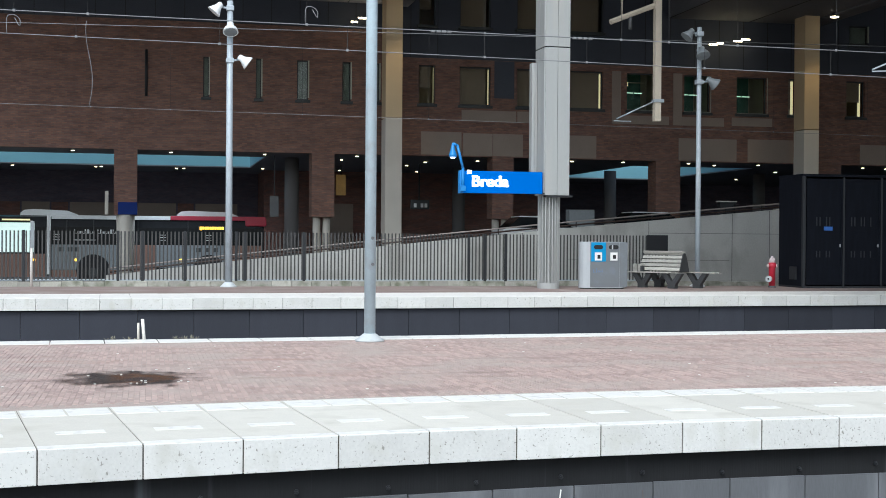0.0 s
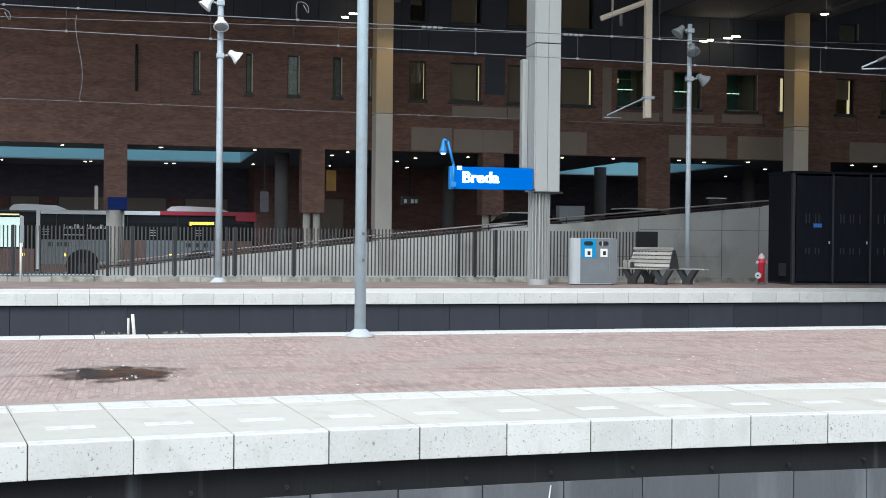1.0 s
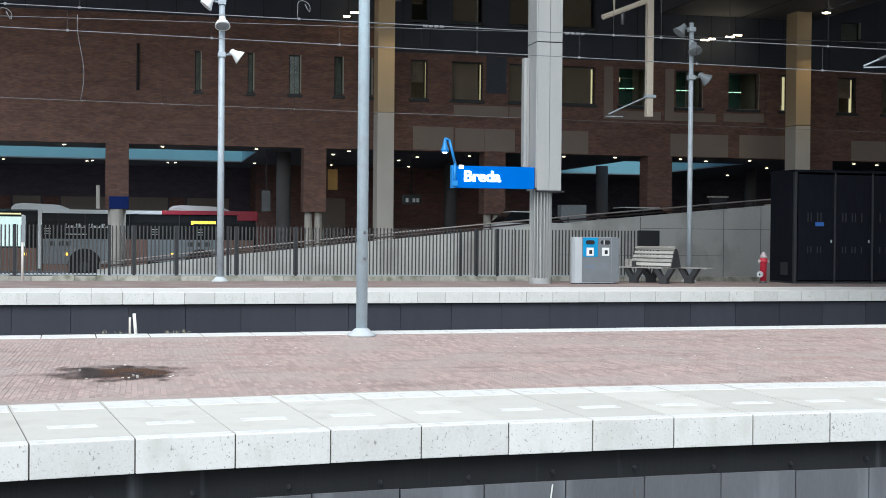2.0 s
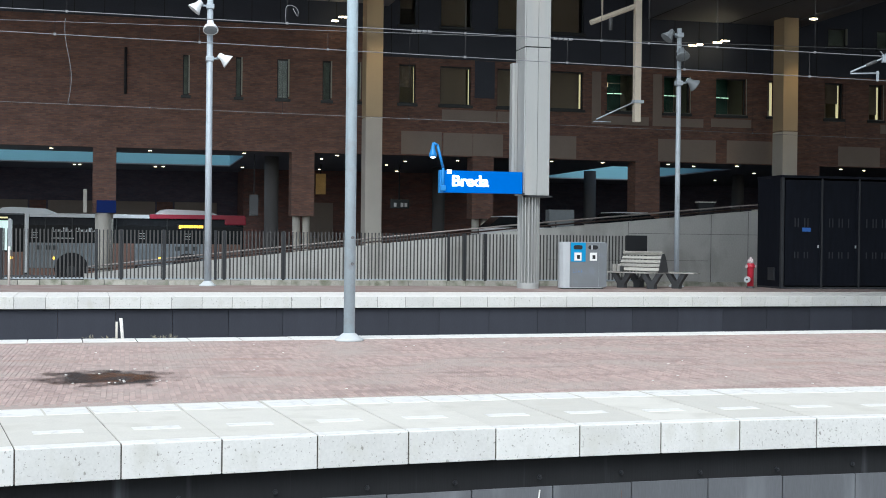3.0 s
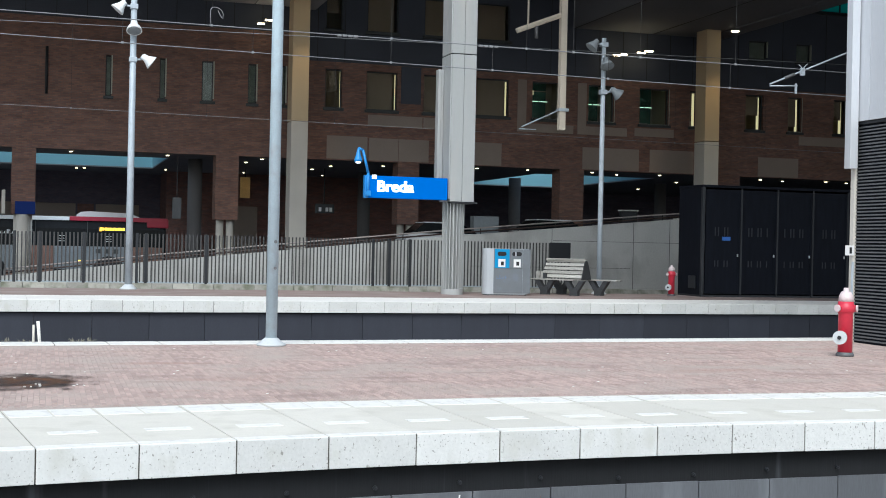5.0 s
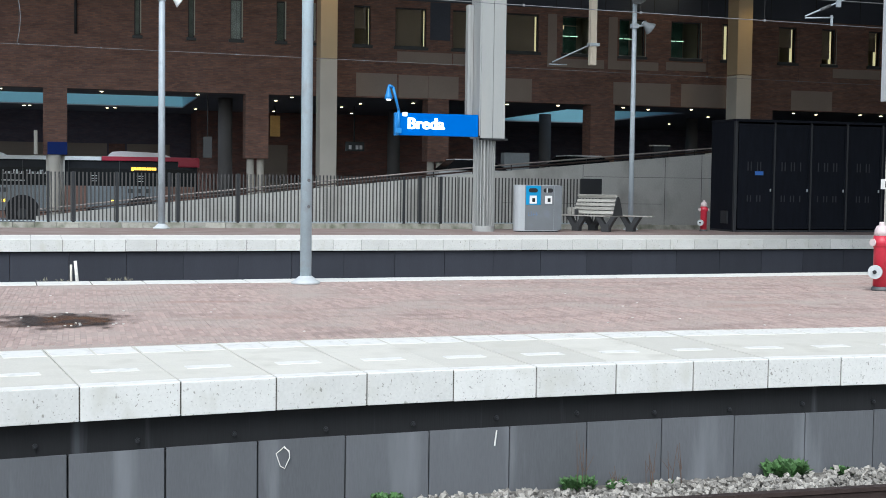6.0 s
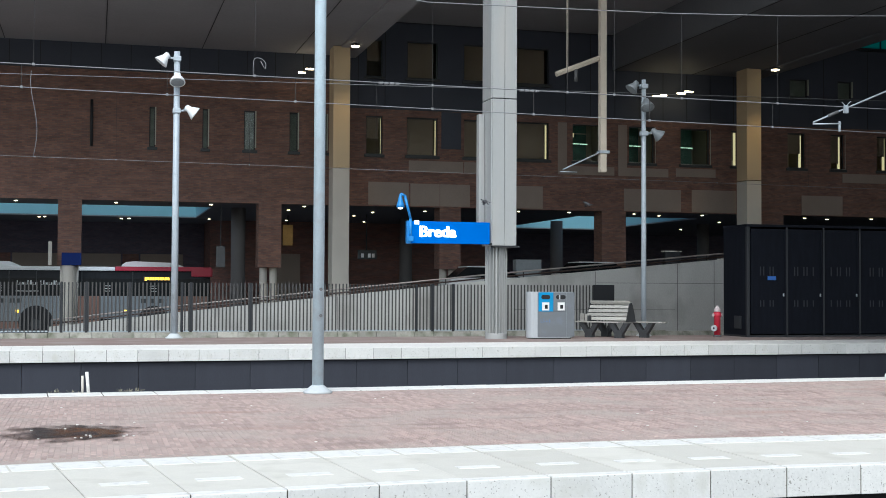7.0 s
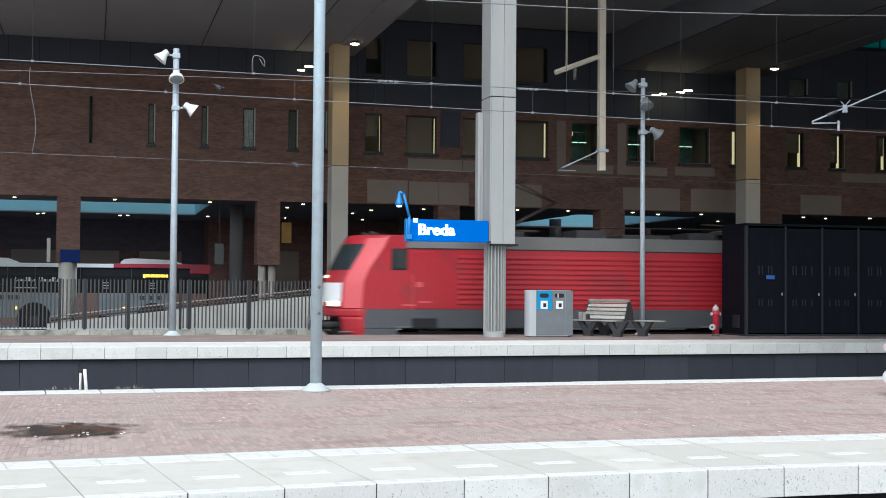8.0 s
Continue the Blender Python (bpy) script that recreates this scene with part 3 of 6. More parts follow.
slab_row(platform, mid_back, 0.62, -5.5, 36, 0.7, 0.235, sign=-1, detail=False, gap=0.009, top=M_PAINT)
slab_row(far_platform, far_edge, 2.6, -7.4, 52, 0.70, 0.27, gap=0.004, top=M_PAINT)


# walls below the slabs
def under_wall(parent, edge, start, count, pitch, zt, material, sign=1):
    bm = bmesh.new()
    rows = []
    for i in range(count + 1):
        x = start + i * pitch
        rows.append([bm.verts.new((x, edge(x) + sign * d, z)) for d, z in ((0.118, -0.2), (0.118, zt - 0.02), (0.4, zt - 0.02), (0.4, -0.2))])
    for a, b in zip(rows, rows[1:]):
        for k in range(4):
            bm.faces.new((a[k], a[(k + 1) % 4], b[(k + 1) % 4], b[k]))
    part("recessed_beam", bm, M_RECESS, parent, "pale-streaked concrete beam, slab shade in its dark colour")
    me = None
    for i in range(count):
        a, b = start + i * pitch, start + (i + 1) * pitch
        ang = math.degrees(math.atan2(edge(b) - edge(a), b - a))
        if me is None:
            bm = bmesh.new()
            box(bm, -pitch / 2 + 0.004, pitch / 2 - 0.004, 0, 0.12, -1.1, zt, 0.004)
            me = mesh("wall_panel", bm, material)
        o = new("wall_panel", me)
        o.parent = parent
        o.matrix_basis = pose((a + b) / 2, edge((a + b) / 2) + sign * 0.10, rnd.uniform(-0.003, 0.003), 0, 0, ang)


def beam_bolts(parent, edge, start, count, pitch, z):
    bm = bmesh.new(); tube(bm, (0, 0.0, 0), (0, -0.022, 0), 0.019, 0.019, 6); tube(bm, (0, -0.022, 0), (0, -0.04, 0), 0.011, 0.009, 8)
    me = mesh("bolt", bm, M_DARKSTEEL)
    for i in range(count):
        x = start + i * pitch
        o = new("bolt", me); o.parent = parent
        o.matrix_basis = pose(x, edge(x) + 0.119, z + rnd.uniform(-.015, .015))


beam_bolts(platform, near_edge, -1.0, 18, 0.6775, -0.405)
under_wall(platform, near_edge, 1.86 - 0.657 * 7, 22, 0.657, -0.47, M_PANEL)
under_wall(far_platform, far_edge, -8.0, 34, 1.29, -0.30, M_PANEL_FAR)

# clinkers of the far platform as one sheet, its rows too fine to tell apart
body_between("far_paving", lambda x: far_edge(x) + 2.6, lambda x: 37.93, -0.012, 0.002, M_CLINKER_FAR, "red clinker paving, roof shade in its colour", n=40)

# ---- kerb, fence and ramp behind the far track ----
kerb = struct("kerb_wall", one([(-30, 26, 45.1, 45.5, -1.15, -0.1)]), M_CONC, "low concrete kerb wall under the fence")
bm = bmesh.new()
box(bm, -0.342, 0.342, 0, 0.14, -0.45, 0, 0.012)
me = mesh("kerb_block", bm, M_KERB)
for i in range(53):
    o = new("kerb_block", me)
    o.parent = kerb
    o.matrix_basis = pose(-9.5 + i * 0.70, 44.95 + rnd.uniform(-.008, .008), -0.08 + rnd.uniform(-.012, .012))

fence = thing("picket_fence", (-8.0, 45.2, -0.1), "tall grey steel picket fence on a concrete kerb", "fence")
bm = bmesh.new()
box(bm, -0.024, 0.024, -0.006, 0.006, 0.06, 1.72)
me = mesh("picket", bm, M_FENCE)
for i in range(int(26.9 / 0.1285)):
    x = i * 0.1285
    o = new("picket", me)
    o.parent = fence
    o.matrix_basis = pose(x, 0, 0)
part("rail", one([(0, 26.95, 0.008, 0.05, 0.04, 0.09)]), M_STEEL, fence)

bm = bmesh.new()
box(bm, -0.045, 0.045, -0.03, 0.05, -0.02, 1.74, 0.006)
me = mesh("fence_post", bm, M_DARKSTEEL)
for x in (0.0, 3.9, 6.97, 7.78, 9.2, 10.95, 11.25, 13.3, 19.27, 19.87, 20.65, 22.6, 26.9):
    o = new("fence_post", me)
    o.parent = fence
    o.matrix_basis = pose(x, 0, 0)
part("end_panel", one([(26.1, 26.9, -0.05, -0.01, 1.05, 1.74)], 0.005), M_DARKSTEEL, fence, "dark steel end panel")

# ramp: sloping side wall, deck and rails
RAMP = ((-1.5, 0.06), (3.1, 0.59), (8.2, 1.13), (14.4, 1.77), (24.3, 2.70), (44, 3.9))


def ramp_top(x):
    for (xa, za), (xb, zb) in zip(RAMP, RAMP[1:]):
        if x <= xb:
            return za + (zb - za) * (x - xa) / (xb - xa)
    return RAMP[-1][1]


bm = bmesh.new()
prism(bm, [(-1.5, -1.1), (44, -1.1)] + list(RAMP[::-1]), "y", 47.0, 47.3)
ramp = struct("ramp_wall", bm, M_CONC, "sloping grey concrete ramp wall")
bm = bmesh.new()
prism(bm, [(-1.5, -1.1), (44, -1.1)] + [(x, z - 0.92) for x, z in RAMP[::-1]], "y", 47.3, 51.5)
struct("ramp_deck", bm, M_ASPHALT, "dark asphalt ramp behind the wall")


for x in (3.6, 8.7, 13.8, 18.9, 22.4, 24.0, 29.1):
    part('form_joint', one([(x, x + 0.02, 46.991, 47.01, -1.0, ramp_top(x) - 0.02)]), M_COLUMN_IN, ramp)
for x0, x1, z in ((15.6, 22.3, 0.67), (18.95, 25.0, 1.72)):
    part("form_joint", one([(x0, x1, 46.992, 47.01, z, z + 0.016)]), M_COLUMN_IN, ramp)
part("coping_strip", one([(24.32, 26.0, 46.97, 47.33, 2.69, 2.74)]), M_COLUMN, ramp)


rail = thing("ramp_handrail", (0, 47.15, 0), "brownish double handrail along the ramp wall", "handrail")
for dz in (0.10, 0.23):
    xs = [-1.4 + i * 1.3 for i in range(33)]
    bm = bmesh.new(); sweep(bm, [(x, 0, ramp_top(x) + dz) for x in xs], 0.03); part("bar", bm, M_RAIL if dz < 0.2 else M_HANDRAIL, rail)
part("end_post", tubes([((-1.4, 0, -0.1), (-1.4, 0, ramp_top(-1.4) + 0.24), 0.03)], 8), M_FENCE, rail)
bm0 = tubes([((0, 0, -0.05), (0, 0, 0.22), 0.02)], 6)
me = mesh("post", bm0, M_DARKSTEEL)
for i in range(20):
    x = 0.5 + i * 1.55
    o = new("post", me)
    o.parent = rail
    o.matrix_basis = pose(x, 0, ramp_top(x))

# ---- facade ----
FY = 57.0
W2 = [(2.25, 2.51, 0), (4.52, 4.78, 0), (6.33, 6.84, 0), (8.35, 8.74, 0), (9.55, 10.05, 0), (11.82, 12.59, 1), (13.73, 15.18, 2), (16.43, 17.85, 2), (19.01, 20.61, 2),
      (21.79, 23.22, 3), (24.66, 26.0, 3), (27.35, 28.92, 3), (30.05, 30.5, 4), (33.14, 34.14, 1), (35.55, 36.35, 4), (38.2, 38.95, 1), (42, 43.4, 2), (45, 46.4, 2)]
W3 = [(11.82, 12.59, 1), (13.73, 15.18, 2), (16.43, 17.85, 2), (19.01, 20.61, 2), (33.3, 34.3, 0), (36.0, 36.8, 0)]
holes2 = [(a, b, 7.55, 9.3) for a, b, k in W2]
holes3 = [(a, b, 11.1, 12.8 if a < 30 else 12.0) for a, b, k in W3]
bm = bmesh.new()
pierced(bm, -45, 10.2, 5.2, 10.8, FY, FY + 0.4, [h for h in holes2 if h[1] < 10.2])
pierced(bm, 10.2, 70, 5.2, 9.62, FY, FY + 0.4, [h for h in holes2 if h[0] > 10.2])
facade = struct("wall_north", bm, M_BRICK, "red-brown brick facade above the bus arcade")
bm = bmesh.new()
pierced(bm, -45, 10.2, 10.804, 13.6, FY + 0.05, FY + 0.4, [])
pierced(bm, 10.204, 70, 9.624, 13.6, FY + 0.05, FY + 0.4, holes3)
upper = struct("wall_north_upper", bm, M_CLAD, "dark slate-coloured upper facade cladding")
joints = [mesh("cladding_joint", one([(-0.014, 0.014, FY + 0.036, FY + 0.052, z0, 13.58)]), M_DARKSTEEL) for z0 in (10.82, 9.64)]
for i in range(46):
    x = -12.3 + i * 1.25
    if not any(a - 0.1 < x < b + 0.1 for a, b, k in W3):
        o = new("cladding_joint", joints[x > 10.2])
        o.parent = upper
        o.matrix_basis = pose(x, 0, 0)
part("cornice", one([(-45, 70, FY - 0.08, FY + 0.3, 13.6, 13.75)]), M_DARKSTEEL, upper)

# beige stone panels set in the brick
for x0, x1, z0, z1 in ((13.82, 16.4, 6.83, 7.32), (13.9, 15.28, 5.25, 6.27), (15.3, 16.73, 5.25, 6.27), (11.94, 13.82, 5.26, 6.3), (18.96, 20.29, 5.24, 6.29), (24.4, 27.36, 5.24, 6.3), (27.94, 30.32, 5.24, 6.33),
                       (16.45, 17.9, 6.83, 7.32), (27.1, 29.2, 6.95, 7.35), (36.2, 38.9, 6.9, 7.35), (33.9, 36.2, 5.24, 6.2)):
    part("stone_panel", one([(x0, x1, FY - 0.025, FY + 0.05, z0, z1)], 0.006), M_BEIGE, facade, "beige stone panel")
for x0, x1 in ((21.04, 23.9), (24.1, 26.7)):
    for b in ((x0, x0 + 0.45, 6.9, 9.35), (x0 + 0.45, x1, 6.9, 7.3)):
        part("stone_panel", one([(b[0], b[1], FY - 0.025, FY + 0.05, b[2], b[3])], 0.006), M_BEIGE, facade, "beige stone panel")
part("dark_panel", one([(15.35, 16.3, FY - 0.02, FY + 0.05, 7.9, 9.6)], 0.006), M_CLAD, facade, "dark recessed panel")
part("drain_pipe", tubes([((-0.16, FY - 0.06, 7.5), (-0.16, FY - 0.06, 9.5), 0.06)], 8), M_DARKSTEEL, facade)


def window(parent, x0, x1, z0, z1, kind):
    y = FY + 0.14
    t = 0.05
    fr = part("window_frame", one([(x0, x0 + t, y, y + 0.07, z0, z1), (x1 - t, x1, y, y + 0.07, z0, z1), (x0 + t, x1 - t, y, y + 0.07, z0, z0 + t), (x0 + t, x1 - t, y, y + 0.07, z1 - t, z1)]), M_FRAME, parent)
    if x1 - x0 > 0.3:
        p = part("pane", one([(x0 + t, x1 - t, y + 0.03, y + 0.042, z0 + t, z1 - t)]), M_PANE, fr)
        p.visible_shadow = False
    part("window_sill", one([(x0 - 0.08, x1 + 0.08, FY - 0.09, FY + 0.13, z0 - 0.13, z0 - 0.003)], 0.008), M_FRAME, parent)
    if kind in (3, 4):
        # room light on the reveal, painted as pale plates
        part("reveal", one([(x1 + 0.002, x1 + 0.03, FY - 0.012, FY + 0.13, z0, z1)]), M_REVEAL, fr, "pale plate for the room light on a window reveal")
        part("reveal", one([(x0, x1, FY + 0.002, FY + 0.13, z0 - 0.001, z0 + 0.02)]), M_REVEAL, fr, "pale plate for the room light on a window reveal")
    if kind in (1, 2):
        low = z0 + (0.0 if kind == 2 else 0.75)
        part("blind", one([(x0 + 0.02, x1 - 0.17, y + 0.12, y + 0.14, low, z1)]), M_BLIND, fr, "tan roller blind")
    if kind == 0:
        # glints of the slit and its frame, painted as pale sheet and strip
        part("blind", one([(x0 + 0.02, x1 - 0.02, y + 0.12, y + 0.14, z0 + 0.05, z1)]), M_SLIT, fr, "pale sheet for the glints in a slit window")
        part("jamb", one([(x1 - 0.02, x1 + 0.03, FY - 0.012, FY + 0.1, z0 + 0.1, z1)]), M_REVEAL, fr, "pale strip for the glint on a slit frame")
    if kind == 4:
        part("blind", one([(x0 + 0.02, x1 - 0.22, y + 0.12, y + 0.14, z0 + 0.3, z1)]), M_BLIND, fr, "half-lowered blind")


for a, b, k in W2:
    window(facade, a, b, 7.55, 9.3, k)
for a, b, k in W3:
    window(upper, a, b, 11.1, 12.8 if a < 30 else 12.0, k)

# rooms behind the windows, with their tubes and glowing strips for lit jambs
for z0, z1, nm in ((7.2, 9.75, "room_first_floor"), (10.85, 13.3, "room_second_floor")):
    bm = bmesh.new()
    for b in ((-20, 62, FY + 0.42, FY + 3.0, z0 - 0.1, z0), (-20, 62, FY + 0.42, FY + 3.0, z1, z1 + 0.1), (-20, 62, FY + 3.0, FY + 3.1, z0, z1), (-20.1, -20, FY + 0.42, FY + 3.0, z0, z1), (62, 62.1, FY + 0.42, FY + 3.0, z0, z1)):
        box(bm, *b)
    for x in (3.3, 9.2, 11.2, 13.3, 15.7, 18.3, 21.2, 24.0, 26.6, 29.5, 32.2, 35.0, 37.5, 40.5):
        box(bm, x - .05, x + .05, FY + 0.42, FY + 2.99, z0 + .01, z1 - .01)
    struct(nm, bm, M_ROOM, "plain office rooms behind the windows")
for a, b, k in W2:
    if k in (1, 2, 4):
        # emitting strip imitates the jamb lit from the room; no lamp hangs here
        l = thing("office_lamp", (b + 0.12, FY + 0.75, 8.2), "glowing strip standing in for a room-lit window jamb", "lamp", "office lamps")
        part("tube", one([(-0.06, 0.06, 0, 0.05, -0.62, 1.08)]), M_WARM_GLOW, l)
    if k == 3:
        part("screen_wall", one([(a - 0.1, b + 0.1, FY + 2.2, FY + 2.25, 7.25, 9.7)]), M_GREENROOM, facade, "dark green glazed partition")
        l = thing("ceiling_tube", (0.5 * (a + b), FY + 1.6, 8.55), "lit greenish tube lamp hanging in an office", "lamp", "office tubes")
        for dx in (-0.46, 0.0, 0.46):
            part("tube", one([(dx - 0.2, dx + 0.2, -0.02, 0.02, -0.012, 0.016)]), M_TUBE_GREEN, l)
l = thing("desk_lamp", (22.02, FY + 0.7, 8.85), "small bright yellow-green lamp in a window", "lamp")
part("bulb", one([(-0.07, 0.07, -0.05, 0.05, -0.1, 0.1)], 0.02), M_WARM_GLOW, l)
part("rod", one([(0.07, 1.0, -0.02, 0.02, 0.06, 0.1)]), M_ROOM, l)

# arcade: soffit with two light wells, back wall, piers
SK1, SK2 = (-14.0, 5.25, 60.4, 69.8), (23.7, 30.3, 61.2, 74.5)
bm = bmesh.new()
SO = [(-45, 70, FY + 0.41, 60.4), (-45, -14, 60.4, 69.8), (5.25, 23.7, 60.4, 69.8), (23.7, 30.3, 60.4, 61.2), (30.3, 70, 60.4, 69.8), (-45, 23.7, 69.8, 80), (30.3, 70, 69.8, 80), (23.7, 30.3, 74.5, 80)]
for x0, x1, y0, y1 in SO:
    box(bm, x0, x1, y0, y1, 5.2, 5.26)
struct("ceiling_arcade", bm, M_SOFFIT_LOW, "arcade soffit with light wells, shade in its dark tone")
for i, (x0, x1, y0, y1) in enumerate((SK1, SK2)):
    bm = one([(x0 - .2, x0, y0, y1, 5.262, 9), (x1, x1 + .2, y0, y1, 5.262, 9), (x0 - .2, x1 + .2, y1, y1 + .2, 5.262, 9), (x0 - .2, x1 + .2, y0 - .2, y0, 5.262, 13.5)])
    struct("light_well_%d" % (i + 1), bm, M_WELL, "light well open to the sky, blue daylight in its wall colour")
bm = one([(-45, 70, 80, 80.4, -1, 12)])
struct("wall_arcade_back", bm, M_BRICK_DARK, "brick back wall of the arcade, bluish shade in its colour")
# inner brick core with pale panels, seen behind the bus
back = struct("wall_arcade_west", one([(-30, 6.2, 76, 76.3, -0.72, 5.2)]), M_BRICK_DARK, "brick wall inside the arcade, bluish shade in its colour")
for x0, x1 in ((-8.6, -7.1), (-5.4, -4.5), (1.6, 2.5)):
    part("brick_panel", one([(x0, x1, 75.95, 76.05, -0.7, 3.4)]), M_BRICK_CORE, back, "red brick strip")
bm = one([(6.2, 22.4, 72, 72.3, -0.72, 5.2), (6.21, 6.5, 72.3, 76.2, -0.72, 5.2)])
core = struct("wall_arcade_core", bm, M_BRICK_CORE, "dark red brick wall inside the arcade")
for x0, x1 in ((-7.0, -5.5), (-4.4, 1.5), (2.6, 5.0), (9.5, 11.2), (13.0, 14.0)):
    part("stone_panel", one([(x0, x1, 71.9 if x0 > 6 else 75.9, 72.05 if x0 > 6 else 76.05, 0.5, 3.4)], 0.01), M_BEIGE, core if x0 > 6 else back, "grey stone panel")
for i, (x0, x1) in enumerate(((-10.1, -9.1), (-1.49, -0.52), (7.01, 8.02), (15.3, 16.3), (23.27, 24.5), (31.4, 32.9), (40.2, 41.2))):
    bm = one([(x0, x1, FY + 0.003, FY + 1.0, 2.38, 5.197)])
    pier = struct("pier_%d" % (i + 1), bm, M_BRICK, "brick pier hanging over twin steel posts")
    for u in (0.28, 0.72):
        part("post", tubes([((x0 + u * (x1 - x0), FY + 0.5, -0.75), (x0 + u * (x1 - x0), FY + 0.5, 2.38), 0.17)], 16), M_COLUMN, pier, "grey round concrete post")
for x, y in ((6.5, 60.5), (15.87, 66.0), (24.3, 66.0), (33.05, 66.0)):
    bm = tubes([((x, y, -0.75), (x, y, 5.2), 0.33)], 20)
    tagged(new("round_column", mesh("round_column", bm, M_COLUMN_IN)), "round concrete column inside the arcade, shade in its dark tone", kind="structure")
# roof of the building mass behind the facade
bm = one([(-45, 70, FY + 0.4, 60.2, 13.6, 13.9)])
struct("roof_building", bm, M_DARKSTEEL, "flat dark roof edge of the building")

# downlights of the arcade
bm = bmesh.new()
lathe(bm, [(0.055, 0.0), (0.065, -0.02), (0.07, -0.035)], 12)
meh = mesh("rim", bm, M_CHROME)
bm = bmesh.new()
lathe(bm, [(0.075, -0.036), (0.08, -0.042), (0.06, -0.05)], 12)
med = mesh("lens", bm, M_DOWN)
for x, y in ((-3.25, 58.0), (0.91, 58.0), (5.01, 58.0), (-7.4, 58.0), (-7.02, 71), (-2.8, 71), (-2.5, 70.6), (1.41, 71.2), (1.8, 70.8), (5.95, 69.9), (8.87, 60.7), (9.18, 57.9), (10.13, 69.9), (10.77, 62.9), (12.74, 64.3), (14.42, 69.9), (13.02, 61.1),
             (15.2, 59.4), (25.36, 58.0), (27.14, 59.0), (29.0, 58.0), (32.8, 63.6), (34.5, 71.9), (33.3, 58.0), (34.9, 58.4), (36.5, 58.9), (19.5, 58.2), (38.5, 58.0), (40.0, 58.4), (41.3, 58.9), (22.0, 58.0)):
    l = thing("downlight", (x, y, 5.2), "small lit recessed ceiling downlight", "ceiling light", "arcade downlights")
    o = new("rim", meh); o.parent = l
    o = new("lens", med); o.parent = l

# ---- station roof ----
def plate(name, x0, x1, y0, y1, material=M_SOFFIT, label="dark brown-grey station roof plate"):
    bm = one([(x0, x1, y0, y1, 11.95, 13.64)])
    r = struct(name, bm, material, label)
    for x in [x0 + 0.05 + i * 4.1 for i in range(int((x1 - x0) / 4.1) + 1)]:
        part("joint_strip", one([(x, x + 0.03, y0, y1, 11.93, 11.951)]), M_DARKSTEEL, r)
    return r


ROOF_Y = 32.0
pa = plate("ceiling_1", -12, 10.2, 41.5, 56.99)
part("edge_beam", one([(10.22, 11.3, 35.0, 56.99, 11.88, 13.3)]), M_SOFFIT, pa)
pb = plate("ceiling_2", 23.8, 30.6, ROOF_Y, 56.99, M_SOFFIT_SHADE, "station roof plate, shade in its dark grey colour")
part("edge_beam", one([(30.62, 31.6, ROOF_Y, 56.99, 11.88, 13.3)]), M_SOFFIT_SHADE, pb)
bm = one([(-9, 11.3, 42.0, 60.2, 14.6, 14.9), (11.3, 70, ROOF_Y, 57.6, 14.6, 14.9), (11.3, 33, 57.6, 60.2, 14.6, 14.9), (-9, 33, 59.0, 59.2, 13.9, 14.6)])
struct("ceiling_upper", bm, M_SOFFIT, "upper dark roof deck between the plates")
struct("ceiling_4", one([(11.32, 23.78, 37.5, 56.9, 13.62, 14.2)]), M_SOFFIT, "raised brown-grey soffit between the roof plates")
struct("ceiling_3", one([(14.0, 60, 12.5, 31.98, 12.0, 13.3)]), M_SOFFIT, "dark station roof over the middle platform")
sk = thing("clerestory_window", (40.0, 57.2, 13.752), "teal glazed strip window on top of the facade", "window")
for i in range(6):
    part("pane", one([(-7.0 + i * 2.8, -7.0 + i * 2.8 + 2.72, 0.0, 0.02, 0.0, 0.846)]), M_TEAL, sk)
    part("mullion", one([(-7.08 + i * 2.8, -7.0 + i * 2.8, -0.03, 0.05, 0.0, 0.846)]), M_DARKSTEEL, sk)
# unseen wall, added to keep light from entering at the right
struct("east_light_block", one([(46.0, 46.4, 31, 56.9, -1.1, 14.6)]), M_BRICK_DARK, "unseen dark wall added to block light from the right")

# concrete columns in front of the facade
for i, (x0, x1, dk) in enumerate(((9.88, 10.61, 0.0), (29.60, 30.36, 0.0))):
    bm = one([(x0, x1, 54.6, 55.6, -1.1, 6.63)], 0.02)
    c = struct("column_%d" % (i + 1), bm, M_COLUMN, "square grey concrete column, ochre above")
    part("upper_shaft", one([(x0 + dk, x1, 54.6, 55.6, 6.66, 11.94)], 0.02), M_COLUMN_UP, c, "ochre rendered upper shaft")

# roof lights
for x, y, z, n in ((10.63, 53.6, 11.87, 1), (30.59, 53.7, 11.87, 1)):
    l = thing("roof_spotlight", (x, y, z), "lit warm spotlight under the roof edge", "ceiling light", "roof lights")
    bm = bmesh.new(); lathe(bm, [(0.12, 0.01), (0.18, -0.04), (0.2, -0.09)], 14); part("housing", bm, M_DARKSTEEL, l)
    bm = bmesh.new(); lathe(bm, [(0.18, -0.091), (0.19, -0.12), (0.10, -0.15)], 14); part("lens", bm, M_DOWN, l)
for x, z, w in ((8.75, 10.95, 0.3), (9.1, 11.13, 0.36), (25.75, 10.65, 0.42), (26.1, 10.72, 0.3), (27.0, 10.85, 0.42), (27.4, 10.95, 0.42)):
    l = thing("strip_light", (x, 56.2, z), "lit strip light fixed high before the facade", "ceiling light", "strip lights")
    part("bracket", one([(-0.02, 0.02, -0.02, 0.78, 0.05, 0.09)]), M_DARKSTEEL, l)
    part("tube", one([(-w / 2, w / 2, -0.05, 0.05, -0.02, 0.05)], 0.015), M_DOWN, l)


